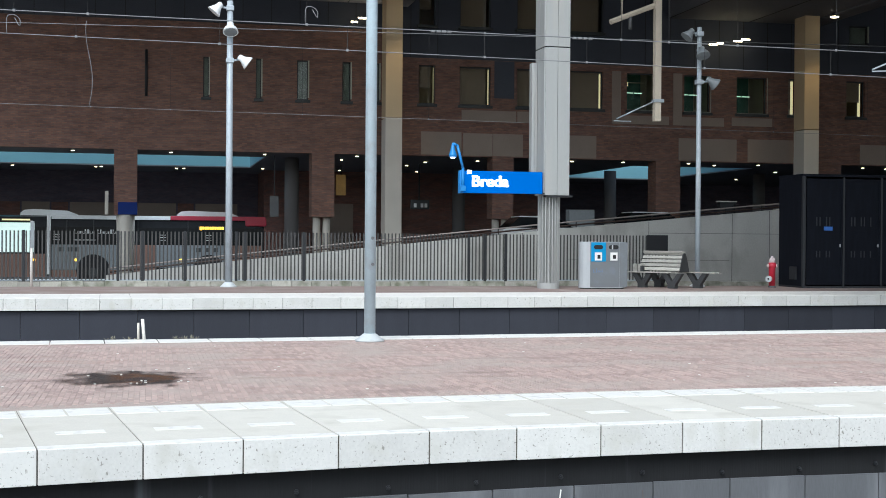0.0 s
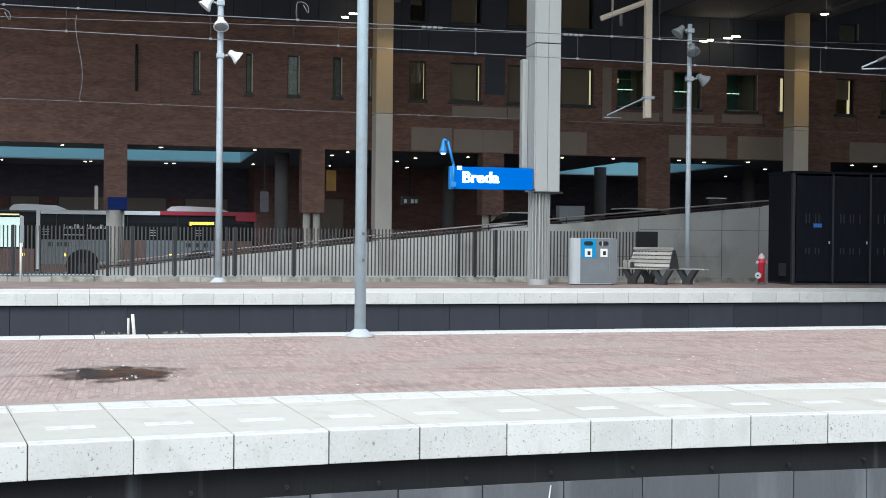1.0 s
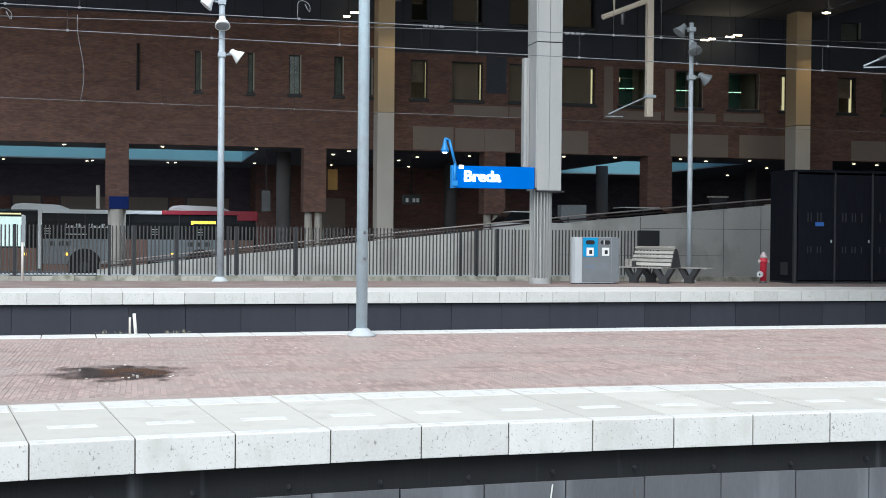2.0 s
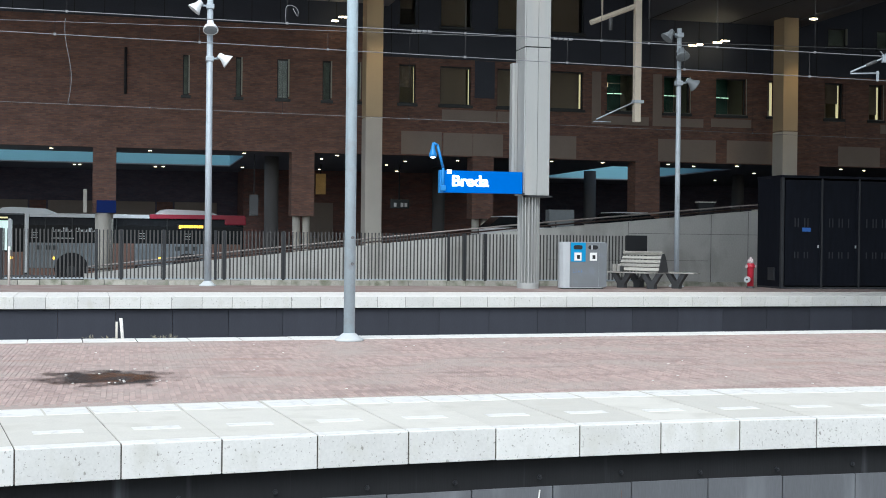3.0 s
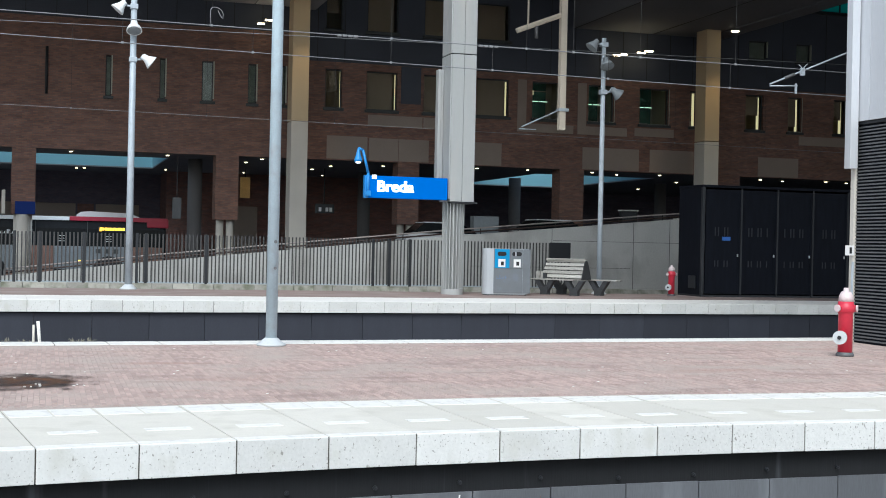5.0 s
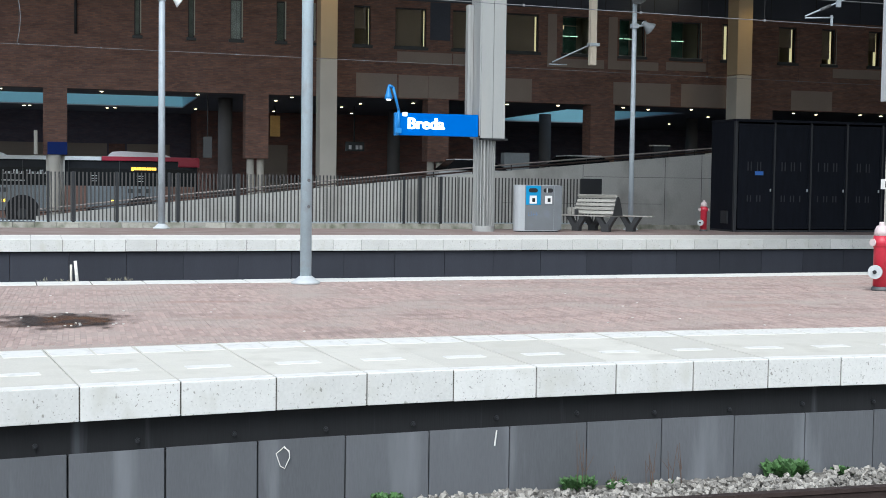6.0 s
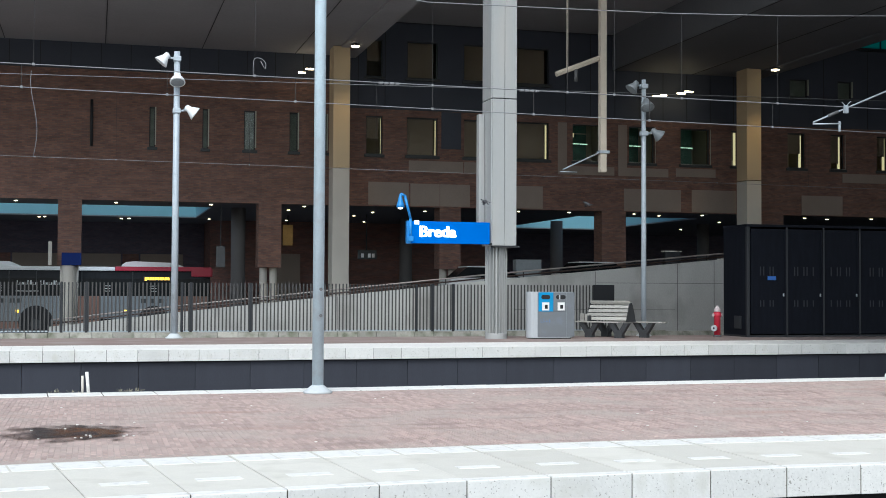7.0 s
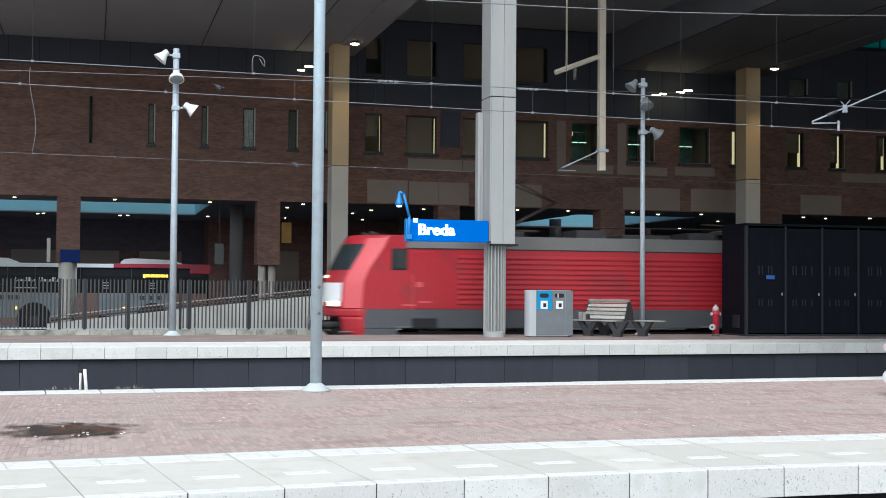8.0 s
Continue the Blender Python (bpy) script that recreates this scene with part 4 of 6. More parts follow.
# ---- masts and lamps ----
def flange(bm, r, R, h):
    lathe(bm, [(R, 0.0), (R, h * 0.25), (R * 0.8, h * 0.45), (r * 1.25, h), (r, h * 1.1)], 24)


mast = thing("steel_mast", (2.965, 17.5, 0), "tall round galvanised steel mast with a white foot plate", "mast")
bm = bmesh.new(); lathe(bm, [(0.078, 0.05), (0.078, 6.0), (0.07, 12.5)], 24); part("shaft", bm, M_MAST, mast)
bm = bmesh.new(); flange(bm, 0.078, 0.2, 0.1); part("foot_plate", bm, M_FOOT, mast, "pale grey foot plate")
for z in (1.42, 1.06):
    part("access_cap", tubes([((0.02, -0.07, z), (0.02, -0.092, z), 0.022)], 10), M_CAST, mast)


def flood(parent, z, side, tilt, head, far=0.42):
    arm = part("bracket_arm", tubes([((0, 0, z), (side * far * 0.6, -0.05, z + 0.03), 0.03)], 8), M_STEEL, parent)
    part("clamp", one([(-0.11, 0.11, -0.11, 0.11, z - 0.06, z + 0.08)], 0.02), M_STEEL, parent)
    bm = bmesh.new()
    lathe(bm, [(0.02, 0.02), (0.08, 0.0), (0.10, -0.12), (0.20, -0.30), (0.21, -0.33)], 16)
    bmesh.ops.transform(bm, matrix=pose(side * far * 0.62, -0.08, z + 0.12, 0, tilt, 0), verts=bm.verts)
    part("floodlight_head", bm, head, arm, "white bell-shaped floodlight head")
    part("yoke", tubes([((side * far * 0.5, -0.05, z + 0.03), (side * far * 0.7, -0.07, z + 0.16), 0.035)], 8), M_STEEL, arm)


def lamp_post(x, y, h, head, k=1.0):
    p = thing("platform_lamp_post", (x, y, 0), "grey steel lamp post with white floodlights on a far platform", "lamp post", "lamp posts")
    bm = bmesh.new(); lathe(bm, [(0.10 * k, 0.03), (0.095 * k, 3.5), (0.085 * k, h)], 20); part("shaft", bm, M_STEEL, p)
    bm = bmesh.new(); flange(bm, 0.1, 0.24, 0.13); part("foot_plate", bm, M_FOOT, p, "whitish foot plate")
    bm = bmesh.new(); lathe(bm, [(0.03, 0.20), (0.09, 0.18), (0.11, 0.06), (0.17, 0.0), (0.215, -0.10), (0.22, -0.14)], 20)
    bmesh.ops.transform(bm, matrix=pose(0, -0.24, h - 0.82, -28, 0, 0), verts=bm.verts)
    drum = part("dome_lamp", bm, head, p, "round white dome lamp")
    bm = bmesh.new(); lathe(bm, [(0.19, -0.141), (0.17, -0.155), (0.05, -0.165)], 18)
    bmesh.ops.transform(bm, matrix=pose(0, -0.24, h - 0.82, -28, 0, 0), verts=bm.verts)
    part("lens", bm, M_BUSGREY, drum)
    bm = bmesh.new(); tube(bm, (0, -0.02, h - 0.7), (0, -0.13, h - 0.8), 0.1, 0.12, 12); part("collar", bm, M_STEEL, p)
    flood(p, h - 0.22, -1, 40, head)
    flood(p, h - 1.72, 1, -55, head)
    return p


lamp_post(2.23, 37.5, 8.22, M_BUSWHITE)
# grey instead of white heads: the shade on them is put into the colour
lamp_post(16.72, 37.5, 8.1, M_BUSGREY, 0.82)

# ---- platform column with sign ----
col = thing("roof_column", (11.42, 36.15, 0), "roof column with fluted steel foot and grey aluminium cladding", "column")
bm = bmesh.new()
seg = 80
rings = []
for z in (0.0, 0.16, 0.17, 2.78):
    ring = []
    for i in range(seg):
        r = 0.325 if z < 0.165 else (0.325 if i % 4 < 2 else 0.20)
        ring.append(bm.verts.new((r * math.cos(2 * math.pi * i / seg), r * math.sin(2 * math.pi * i / seg), z)))
    rings.append(ring)
for a, b in zip(rings, rings[1:]):
    for i in range(seg):
        bm.faces.new((a[i], a[(i + 1) % seg], b[(i + 1) % seg], b[i]))
part("fluted_foot", bm, M_ALU, col, "fluted pale steel foot")
T = 13.9
for z0, z1 in ((2.72, 7.0), (7.03, T)):
    part("front_cladding", one([(-0.27, 0.09, -0.47, -0.43, z0, z1)], 0.008), M_ALU, col)
    part("front_cladding", one([(0.10, 0.465, -0.47, -0.43, z0, z1)], 0.008), M_ALU, col)
    part("side_cladding", one([(-0.305, -0.265, -0.425, 0.0, z0, z1)], 0.008), M_ALU, col)
    part("side_cladding", one([(-0.305, -0.265, 0.012, 0.45, z0, z1)], 0.008), M_ALU, col)
part("core", one([(-0.26, 0.46, -0.43, 0.45, 2.74, T)]), M_DARKSTEEL, col)
part("side_fin", one([(-0.49, -0.40, 0.18, 0.44, 3.4, 6.62)], 0.008), M_ALU, col)
part("side_fin", one([(-0.385, -0.315, 0.22, 0.44, 2.8, 6.62)], 0.008), M_ALU, col)
part("soffit_plate", one([(-0.22, 0.58, -0.45, 0.45, 2.67, 2.72)], 0.006), M_DARKSTEEL, col)

sign = thing("station_sign", (9.9, 35.75, 0), "lit blue station name sign on a roof column", "sign")
part("light_box", one([(-1.17, 1.16, -0.12, 0.12, 2.75, 3.38)], 0.015), M_BLUE, sign)
part("end_cap", one([(-1.30, -1.18, -0.10, 0.10, 2.74, 3.39)], 0.012), M_BLUESTEEL, sign)
part("holder", one([(1.165, 1.30, -0.05, 0.05, 2.74, 2.79)]), M_DARKSTEEL, sign)
fc = bpy.data.curves.new("letters", "FONT")
fc.body, fc.size, fc.extrude, fc.offset, fc.align_x = "Breda", 0.46, 0.008, 0.006, "LEFT"
tmp = new("letters_source", fc)
thin = bpy.data.meshes.new_from_object(tmp)
bpy.data.objects.remove(tmp)
# bold strokes: the thin letters laid three times side by side
bm = bmesh.new()
for i, dx in enumerate((-0.013, 0.0, 0.013)):
    n = len(bm.verts)
    bm.from_mesh(thin)
    bm.verts.ensure_lookup_table()
    for vert in bm.verts[n:]:
        vert.co.x += dx
        vert.co.z += 0.001 * i
me = bpy.data.meshes.new("letters")
bm.to_mesh(me)
bm.free()
me.materials.append(M_WHITE_LIT)
xs = [v.co.x for v in me.vertices]
k = 1.09 / (max(xs) - min(xs))
for v in me.vertices:
    v.co.x = (v.co.x - min(xs)) * k
    v.co.y *= 0.96
let = new("letters", me)
let.parent = sign
let.matrix_basis = pose(-0.94, -0.13, 2.94, 90, 0, 0)
part("logo_square", one([(-1.09, -0.96, -0.134, -0.12, 3.29, 3.40)]), M_WHITE_LIT, sign, "small white square mark")
part("lamp_arm", tubes([((-1.21, -0.13, 2.82), (-1.21, -0.13, 3.45), 0.04), ((-1.21, -0.13, 3.44), (-1.38, -0.13, 4.1), 0.04), ((-1.38, -0.13, 4.09), (-1.50, -0.13, 4.14), 0.04)], 10), M_BLUESTEEL, sign, "bent blue lamp arm")
part("arm_foot", one([(-1.29, -1.13, -0.18, -0.1, 2.80, 2.95)], 0.01), M_BLUESTEEL, sign)
bm = bmesh.new(); lathe(bm, [(0.02, 4.16), (0.05, 4.05), (0.07, 3.95), (0.11, 3.83), (0.12, 3.76)], 16, (-1.51, -0.13)); part("lamp_bell", bm, M_BLUESTEEL, sign, "blue bell lamp shade")
bm = bmesh.new(); lathe(bm, [(0.07, 3.755), (0.075, 3.73), (0.03, 3.71)], 12, (-1.51, -0.13)); part("bulb", bm, M_WHITE_LIT, sign)

# big column on the middle platform
bc = thing("roof_column", (12.35, 17.45, 0), "clad roof column with black ribbed guard at its foot", "column")
for z0, z1 in ((3.55, 8.2), (8.22, 13.0)):
    part("front_cladding", one([(0.08, 0.74, -0.47, -0.43, z0, z1)], 0.008), M_ALU_PALE, bc)
    part("front_cladding", one([(0.75, 1.42, -0.47, -0.43, z0, z1)], 0.008), M_ALU_PALE, bc)
    part("side_cladding", one([(0.05, 0.09, -0.425, 0.05, z0, z1)], 0.008), M_ALU_PALE, bc)
    part("side_cladding", one([(0.05, 0.09, 0.06, 0.5, z0, z1)], 0.008), M_ALU_PALE, bc)
part("core", one([(0.09, 1.41, -0.43, 0.5, 3.5, 13.0)]), M_DARKSTEEL, bc)
part("side_fin", one([(-0.11, 0.03, 0.3, 0.46, 2.79, 8.2)], 0.008), M_ALU_PALE, bc)
part("guard_body", one([(0.13, 1.40, -0.45, 0.5, 0.0, 3.52)], 0.01), M_BLACK, bc, "black guard box")
bm = bmesh.new()
box(bm, 0.10, 1.42, -0.48, 0.49, -0.012, 0.012)
me = mesh("rib", bm, M_CAST)
for i in range(64):
    o = new("rib", me); o.parent = bc; o.matrix_basis = pose(0, 0, 0.05 + i * 0.054)
part("corner_strip", one([(0.06, 0.12, 0.42, 0.52, 0.0, 3.52)], 0.006), M_COLUMN, bc)
plate_ = part("small_plate", one([(-0.10, 0.055, 0.38, 0.40, 1.40, 1.56)], 0.004), M_STICKER, bc, "small pale plate")
part("mark", one([(-0.03, 0.01, 0.374, 0.379, 1.43, 1.53)]), M_HOLE, plate_)
part("cable", tubes([((0.04, 0.4, 0.75), (0.05, 0.4, 1.3), 0.02)], 6), M_STEEL, bc)

# ---- bin ----
b = thing("waste_bin", (13.0, 35.95, 0), "double grey litter bin with a blue front panel", "bin")
bm = bmesh.new()
pts = []
for cx, a0 in ((0.45, -90), (-0.45, 90)):
    for i in range(9):
        a = math.radians(a0 + i * 22.5)
        pts.append((cx + 0.26 * math.cos(a), 0.26 * math.sin(a)))
prism(bm, pts, "z", 0.03, 1.34)
for f in bm.faces:
    f.smooth = False
# pale body shows at the left end, with the sky light put into its colour
part("body", bm, M_BINSIDE, b)
part("front_sheet", one([(-0.45, 0.45, -0.275, -0.255, 0.06, 1.33)], 0.006), M_BINGREY, b)
part("side_sheet", one([(0.46, 0.70, -0.262, -0.10, 0.06, 1.33)], 0.006), M_BINGREY, b)
b.scale = (1, 1, 1.03)
part("base", one([(-0.6, 0.6, -0.22, 0.22, 0, 0.035)]), M_DARKSTEEL, b)
pl = part("blue_panel", one([(-0.43, 0.03, -0.287, -0.27, 0.78, 1.325)], 0.006), M_BINBLUE, b, "blue front panel")
pg = part("grey_panel", one([(0.05, 0.44, -0.285, -0.27, 0.78, 1.325)], 0.006), M_BINGREY, b)


def slot(parent, cx, w):
    bm = bmesh.new()
    pts = []
    for sx, a0 in ((w / 2 - 0.06, -90), (-w / 2 + 0.06, 90)):
        for i in range(7):
            a = math.radians(a0 + i * 30)
            pts.append((cx + sx + 0.06 * math.cos(a), 1.19 + 0.06 * math.sin(a)))
    prism(bm, pts, "y", -0.294, -0.284)
    return part("slot", bm, M_HOLE, parent)


slot(pl, -0.21, 0.28)
s2 = slot(pg, 0.26, 0.3)
part("slot_flap", one([(0.2, 0.24, -0.30, -0.29, 1.13, 1.25)]), M_BINSIDE, s2)
for p, cx in ((pl, -0.21), (pg, 0.27)):
    st = part("sticker", one([(cx - 0.11, cx + 0.11, -0.293, -0.285, 0.81, 1.04)]), M_STICKER, p, "white pictogram sticker")
    part("pictogram", one([(cx - 0.03, cx + 0.06, -0.297, -0.292, 0.86, 0.97)]), M_HOLE, st)

for i, (u, w, h) in enumerate(((-0.36, 0.07, 0.10), (-0.27, 0.05, 0.13), (-0.20, 0.08, 0.08), (-0.10, 0.05, 0.11))):
    part("marker_scrawl", one([(u, u + 0.018, -0.2775, -0.2745, 0.46, 0.46 + h), (u + 0.02, u + w, -0.2775, -0.2745, 0.47 + 0.01 * i, 0.488 + 0.01 * i)]), M_GRAFFITI, b, "faded blue marker scrawl")

# ---- bench ----
bn = thing("wooden_bench", (15.15, 36.7, 0), "weathered wooden double-sided bench on grey cast legs", "bench", rz=-55)
def board(name, x0, x1, y, z, w, tilt, t=0.035):
    bm = bmesh.new()
    box(bm, x0, x1, -w / 2, w / 2, -t / 2, t / 2, 0.006)
    bmesh.ops.transform(bm, matrix=pose(0, y, z, tilt, 0, 0), verts=bm.verts)
    return part(name, bm, M_WOOD, bn)
for i, y in enumerate((-0.40, -0.27, -0.14)):
    board("seat_board", -1.0, 0.66, y, 0.47, 0.112, 0)
for i in range(5):
    board("back_board", -0.70, 0.72, -0.07 + i * 0.045 + 0.006 * i * i, 0.57 + i * 0.118, 0.100, 72 - 5 * i)
for i in range(5):
    board("back_board", -0.70, 0.72, 0.45 - i * 0.045 - 0.006 * i * i, 0.57 + i * 0.118, 0.100, 108 + 5 * i)
for i, y in enumerate((0.52, 0.65, 0.78)):
    board("seat_board", -0.4, 1.62, y, 0.47, 0.112, 0)
board("top_board", -0.70, 0.72, 0.19, 1.10, 0.13, 0)
for x in (-0.40, 0.66):
    for name, y0, y1 in (("cast_leg", -0.42, -0.28), ("cast_leg", 0.50, 0.66)):
        bm = bmesh.new()
        for sx in (-1, 1):
            prism(bm, [(-0.09 + sx * 0.03, 0.10), (0.09 + sx * 0.03, 0.10), (sx * 0.27 + 0.09, 0.45), (sx * 0.27 - 0.09, 0.45)], "y", y0, y1)
        box(bm, -0.13, 0.13, y0 - 0.02, y1 + 0.02, 0.0, 0.24, 0.012)
        bmesh.ops.transform(bm, matrix=Matrix.Translation((x + (0.30 if y0 > 0 and x > 0 else 0), 0, 0)), verts=bm.verts)
        part(name, bm, M_BENCHLEG, bn)
OUTER = [(-0.11, 0.48), (-0.03, 0.74), (0.08, 1.0), (0.15, 1.09), (0.23, 1.09), (0.30, 1.0), (0.41, 0.74), (0.49, 0.48)]
# dark sheets fill the open ends in place of the shade inside
for x in (0.705, -0.72):
    bm = bmesh.new()
    prism(bm, [(0.19 + (y - 0.19) * 0.90, 0.48 + (z - 0.48) * 0.94) for y, z in OUTER], "x", x, x + 0.03)
    part("end_frame", bm, M_BENCHLEG, bn, "dark arched sheet for the shade inside the bench end")
for i in range(2):
    part("table_slat", one([(-0.80 + i * 0.17, -0.66 + i * 0.17, -0.28, -0.16, 0.49, 0.72 - 0.01 * i)], 0.01), M_WOOD, bn)
part("arm_post", one([(-0.46, -0.38, -0.40, -0.28, 0.49, 0.66)], 0.01), M_BENCHLEG, bn, "dark arm rest post")


# ---- hydrants ----
def hydrant(x, y, h):
    s = h / 1.0
    p = thing("fire_hydrant", (x, y, 0), "red fire hydrant with a white cap standing on the platform", "hydrant", "hydrants", rz=-15)
    def L(name, prof, m, label=""):
        bm = bmesh.new(); lathe(bm, [(r * s, z * s) for r, z in prof], 20); return part(name, bm, m, p, label)
    L("base", [(0.13, 0), (0.13, 0.03), (0.115, 0.05), (0.11, 0.06)], M_CAST)
    L("barrel", [(0.105, 0.05), (0.105, 0.62), (0.115, 0.64), (0.135, 0.66), (0.135, 0.74), (0.115, 0.76), (0.11, 0.8)], M_RED)
    L("cap", [(0.11, 0.8), (0.10, 0.88), (0.07, 0.94), (0.04, 0.95), (0.035, 1.0)], M_REDCAP, "whitish domed cap")
    for sx in (-1, 1):
        n = part("outlet", tubes([((sx * 0.08 * s, 0, 0.70 * s), (sx * 0.135 * s, -0.05, 0.70 * s), 0.05 * s)], 12), M_RED, p)
        part("outlet_cap", tubes([((sx * 0.135 * s, -0.05, 0.70 * s), (sx * 0.155 * s, -0.06, 0.70 * s), 0.055 * s)], 12), M_REDCAP, n, "pale outlet cap")
    n = part("large_outlet", tubes([((-0.06 * s, -0.05 * s, 0.28 * s), (-0.12 * s, -0.14 * s, 0.28 * s), 0.085 * s)], 16), M_RED, p)
    part("outlet_cap", tubes([((-0.12 * s, -0.14 * s, 0.28 * s), (-0.15 * s, -0.19 * s, 0.28 * s), 0.10 * s)], 18), M_FOOT, n, "pale metal outlet cap")
    part("cap_nut", tubes([((-0.15 * s, -0.19 * s, 0.28 * s), (-0.165 * s, -0.215 * s, 0.28 * s), 0.03 * s)], 6), M_DARKSTEEL, n)


hydrant(18.85, 36.7, 0.97)
hydrant(10.64, 15.45, 0.95)

# ---- black enclosure ----
CX, CY0, CY1, CH = 19.62, 36.2, 37.75, 3.52
ec = thing("equipment_enclosure", (CX, CY0, 0), "black perforated steel equipment enclosure with doors", "enclosure")
part("side_wall", one([(0, 0.04, 0.06, CY1 - CY0, 0.06, CH - 0.08)]), M_BLACK, ec)
part("roof", one([(-0.02, 15.9, -0.02, CY1 - CY0 + 0.02, CH - 0.08, CH)], 0.01), M_BLACK, ec)
part("back_wall", one([(0.04, 15.8, CY1 - CY0 - 0.04, CY1 - CY0, 0.06, CH - 0.08)]), M_BLACK, ec)
part("plinth", one([(0, 15.85, 0.03, CY1 - CY0, 0, 0.06)]), M_DARKSTEEL, ec)
part("corner_post", one([(-0.01, 0.09, -0.01, 0.09, 0, CH - 0.08)], 0.01), M_DARKSTEEL, ec)
for i in range(12):
    x = 0.10 + i * 1.30
    d = part("door", one([(x + 0.03, x + 1.25, 0.03, 0.06, 0.10, CH - 0.14)]), M_BLACK, ec)
    for bx in ((x + 0.03, x + 0.09), (x + 1.19, x + 1.25)):
        part("stile", one([(bx[0], bx[1], 0.012, 0.03, 0.1, CH - 0.14)], 0.004), M_BLACK, d)
    for z in (0.10, CH - 0.2):
        part("rail", one([(x + 0.09, x + 1.19, 0.012, 0.03, z, z + 0.06)], 0.004), M_BLACK, d)
    part("handle", one([(x + 1.14, x + 1.18, -0.02, 0.012, 1.27, 1.36)], 0.006), M_BINSIDE, d, "small bright handle")
    for k in range(7):
        for z, h in ((1.92, 0.28), (0.95, 0.2)):
            if (i * 7 + k) % 3:
                part("vent_bar", one([(x + 0.25 + k * 0.11, x + 0.285 + k * 0.11, 0.022, 0.031, z, z + h)]), M_VENT, d)
    part("post", one([(x + 1.26, x + 1.32, 0.0, 0.06, 0, CH - 0.08)], 0.004), M_DARKSTEEL, ec)
# faint glow added to the label to set it off from the black door
part("label", one([(0.72, 1.0, -0.004, 0.03, 1.78, 1.90)], 0.003), mat("glowing_blue_label", (0.02, 0.10, 0.36), 0.4, spread=0.05, bump=0, emit=0.10), ec, "small blue label with an added faint glow")
part("vent_box", one([(-0.06, 0.0, 0.35, 0.75, 0.25, 0.65)], 0.01), M_DARKSTEEL, ec)

# ---- bus ----
BY, BZ = 62.0, -0.72
bus = thing("articulated_bus", (-4.43, BY, BZ), "white and red articulated city bus parked under the building", "bus")
def bpart(name, x0, x1, z0, z1, m, y0=0.0, y1=0.03, label="", bev=0.0, parent=None):
    return part(name, one([(x0, x1, y0, y1, z0, z1)], bev), m, parent or bus, label)
bm = bmesh.new()
prism(bm, [(0.02, 0.3), (2.5, 0.3), (2.53, 2.6), (2.40, 3.05), (2.2, 3.12), (0.35, 3.12), (0.12, 3.05), (0.02, 2.6)], "x", 0.0, 9.78)
part("front_body", bm, M_BUSGLASS, bus, "front section with dark glazing")
bm = bmesh.new()
prism(bm, [(0.02, 0.3), (2.5, 0.3), (2.53, 2.6), (2.40, 3.05), (2.2, 3.12), (0.35, 3.12), (0.12, 3.05), (0.02, 2.6)], "x", -9.0, -0.22)
part("rear_body", bm, M_BUSGLASS, bus, "rear section with dark glazing")
bm = bmesh.new(); prism(bm, [(0.15, 0.35), (2.35, 0.35), (2.35, 2.95), (0.15, 2.95)], "x", -0.3, 0.1); part("bellows", bm, M_RUBBER, bus)
bpart("roof_band", 0.02, 5.4, 2.96, 3.14, M_BUSWHITE, -0.005, 0.3, bev=0.02)
bpart("roof_band", 5.41, 9.85, 2.96, 3.16, M_BUSRED, -0.01, 0.3, "red roof band", 0.02)
bpart("front_corner", 8.9, 9.9, 2.7, 3.1, M_BUSRED, -0.012, 1.2, "", 0.05)
bpart("side_panel", 0.04, 3.4, 0.62, 1.78, M_BUSGREY, -0.012, 0.03, "grey lower panel with lettering")
bpart("side_panel", 3.42, 4.7, 0.5, 1.78, M_BUSORANGE, -0.012, 0.03, "dull orange lower panel")
bpart("side_panel", 4.72, 8.1, 0.72, 1.78, M_BUSGREY, -0.012, 0.03)
bpart("side_panel", 8.12, 9.7, 0.5, 1.78, M_BUSORANGE, -0.012, 0.03)
bpart("skirt", 0.04, 9.7, 0.28, 0.6, M_BUSORANGE, -0.010, 0.03)
bpart("rear_skirt", -8.9, -0.25, 0.28, 1.35, M_BUSORANGE, -0.010, 0.03)
for x0, x1 in ((-8.5, -6.6), (-6.4, -4.5), (-4.2, -2.9), (-2.25, -0.72), (-0.6, -0.3)):
    if x1 < -0.6:
        bpart("lit_window", x0, x1, 1.42, 2.78, M_BUSLIT, -0.008, 0.03, "bright lit side window")
        bpart("light_strip", x0 + 0.1, x1 - 0.2, 2.88, 2.95, M_WARM_GLOW, -0.008, 0.02)
bpart("jamb", -2.85, -2.3, 0.4, 2.8, M_BUSGREY, -0.012, 0.03)
bpart("joint_post", -0.18, 0.0, 0.4, 3.1, M_BUSWHITE, -0.015, 0.1, "white post at the joint", 0.01)
for x in (0.7, 1.9, 3.9, 6.2):
    bpart("window_bar", x, x + 0.03, 1.8, 2.94, M_FRAME, -0.008, 0.02)
ds = bpart("destination_display", 6.7, 7.95, 2.5, 2.7, M_FRAME, -0.014, 0.02)
for i in range(10):
    bpart("amber_bar", 6.76 + i * 0.115, 6.76 + i * 0.115 + 0.09, 2.54 if i else 2.5, 2.66, M_AMBER, -0.02, -0.013, parent=ds)
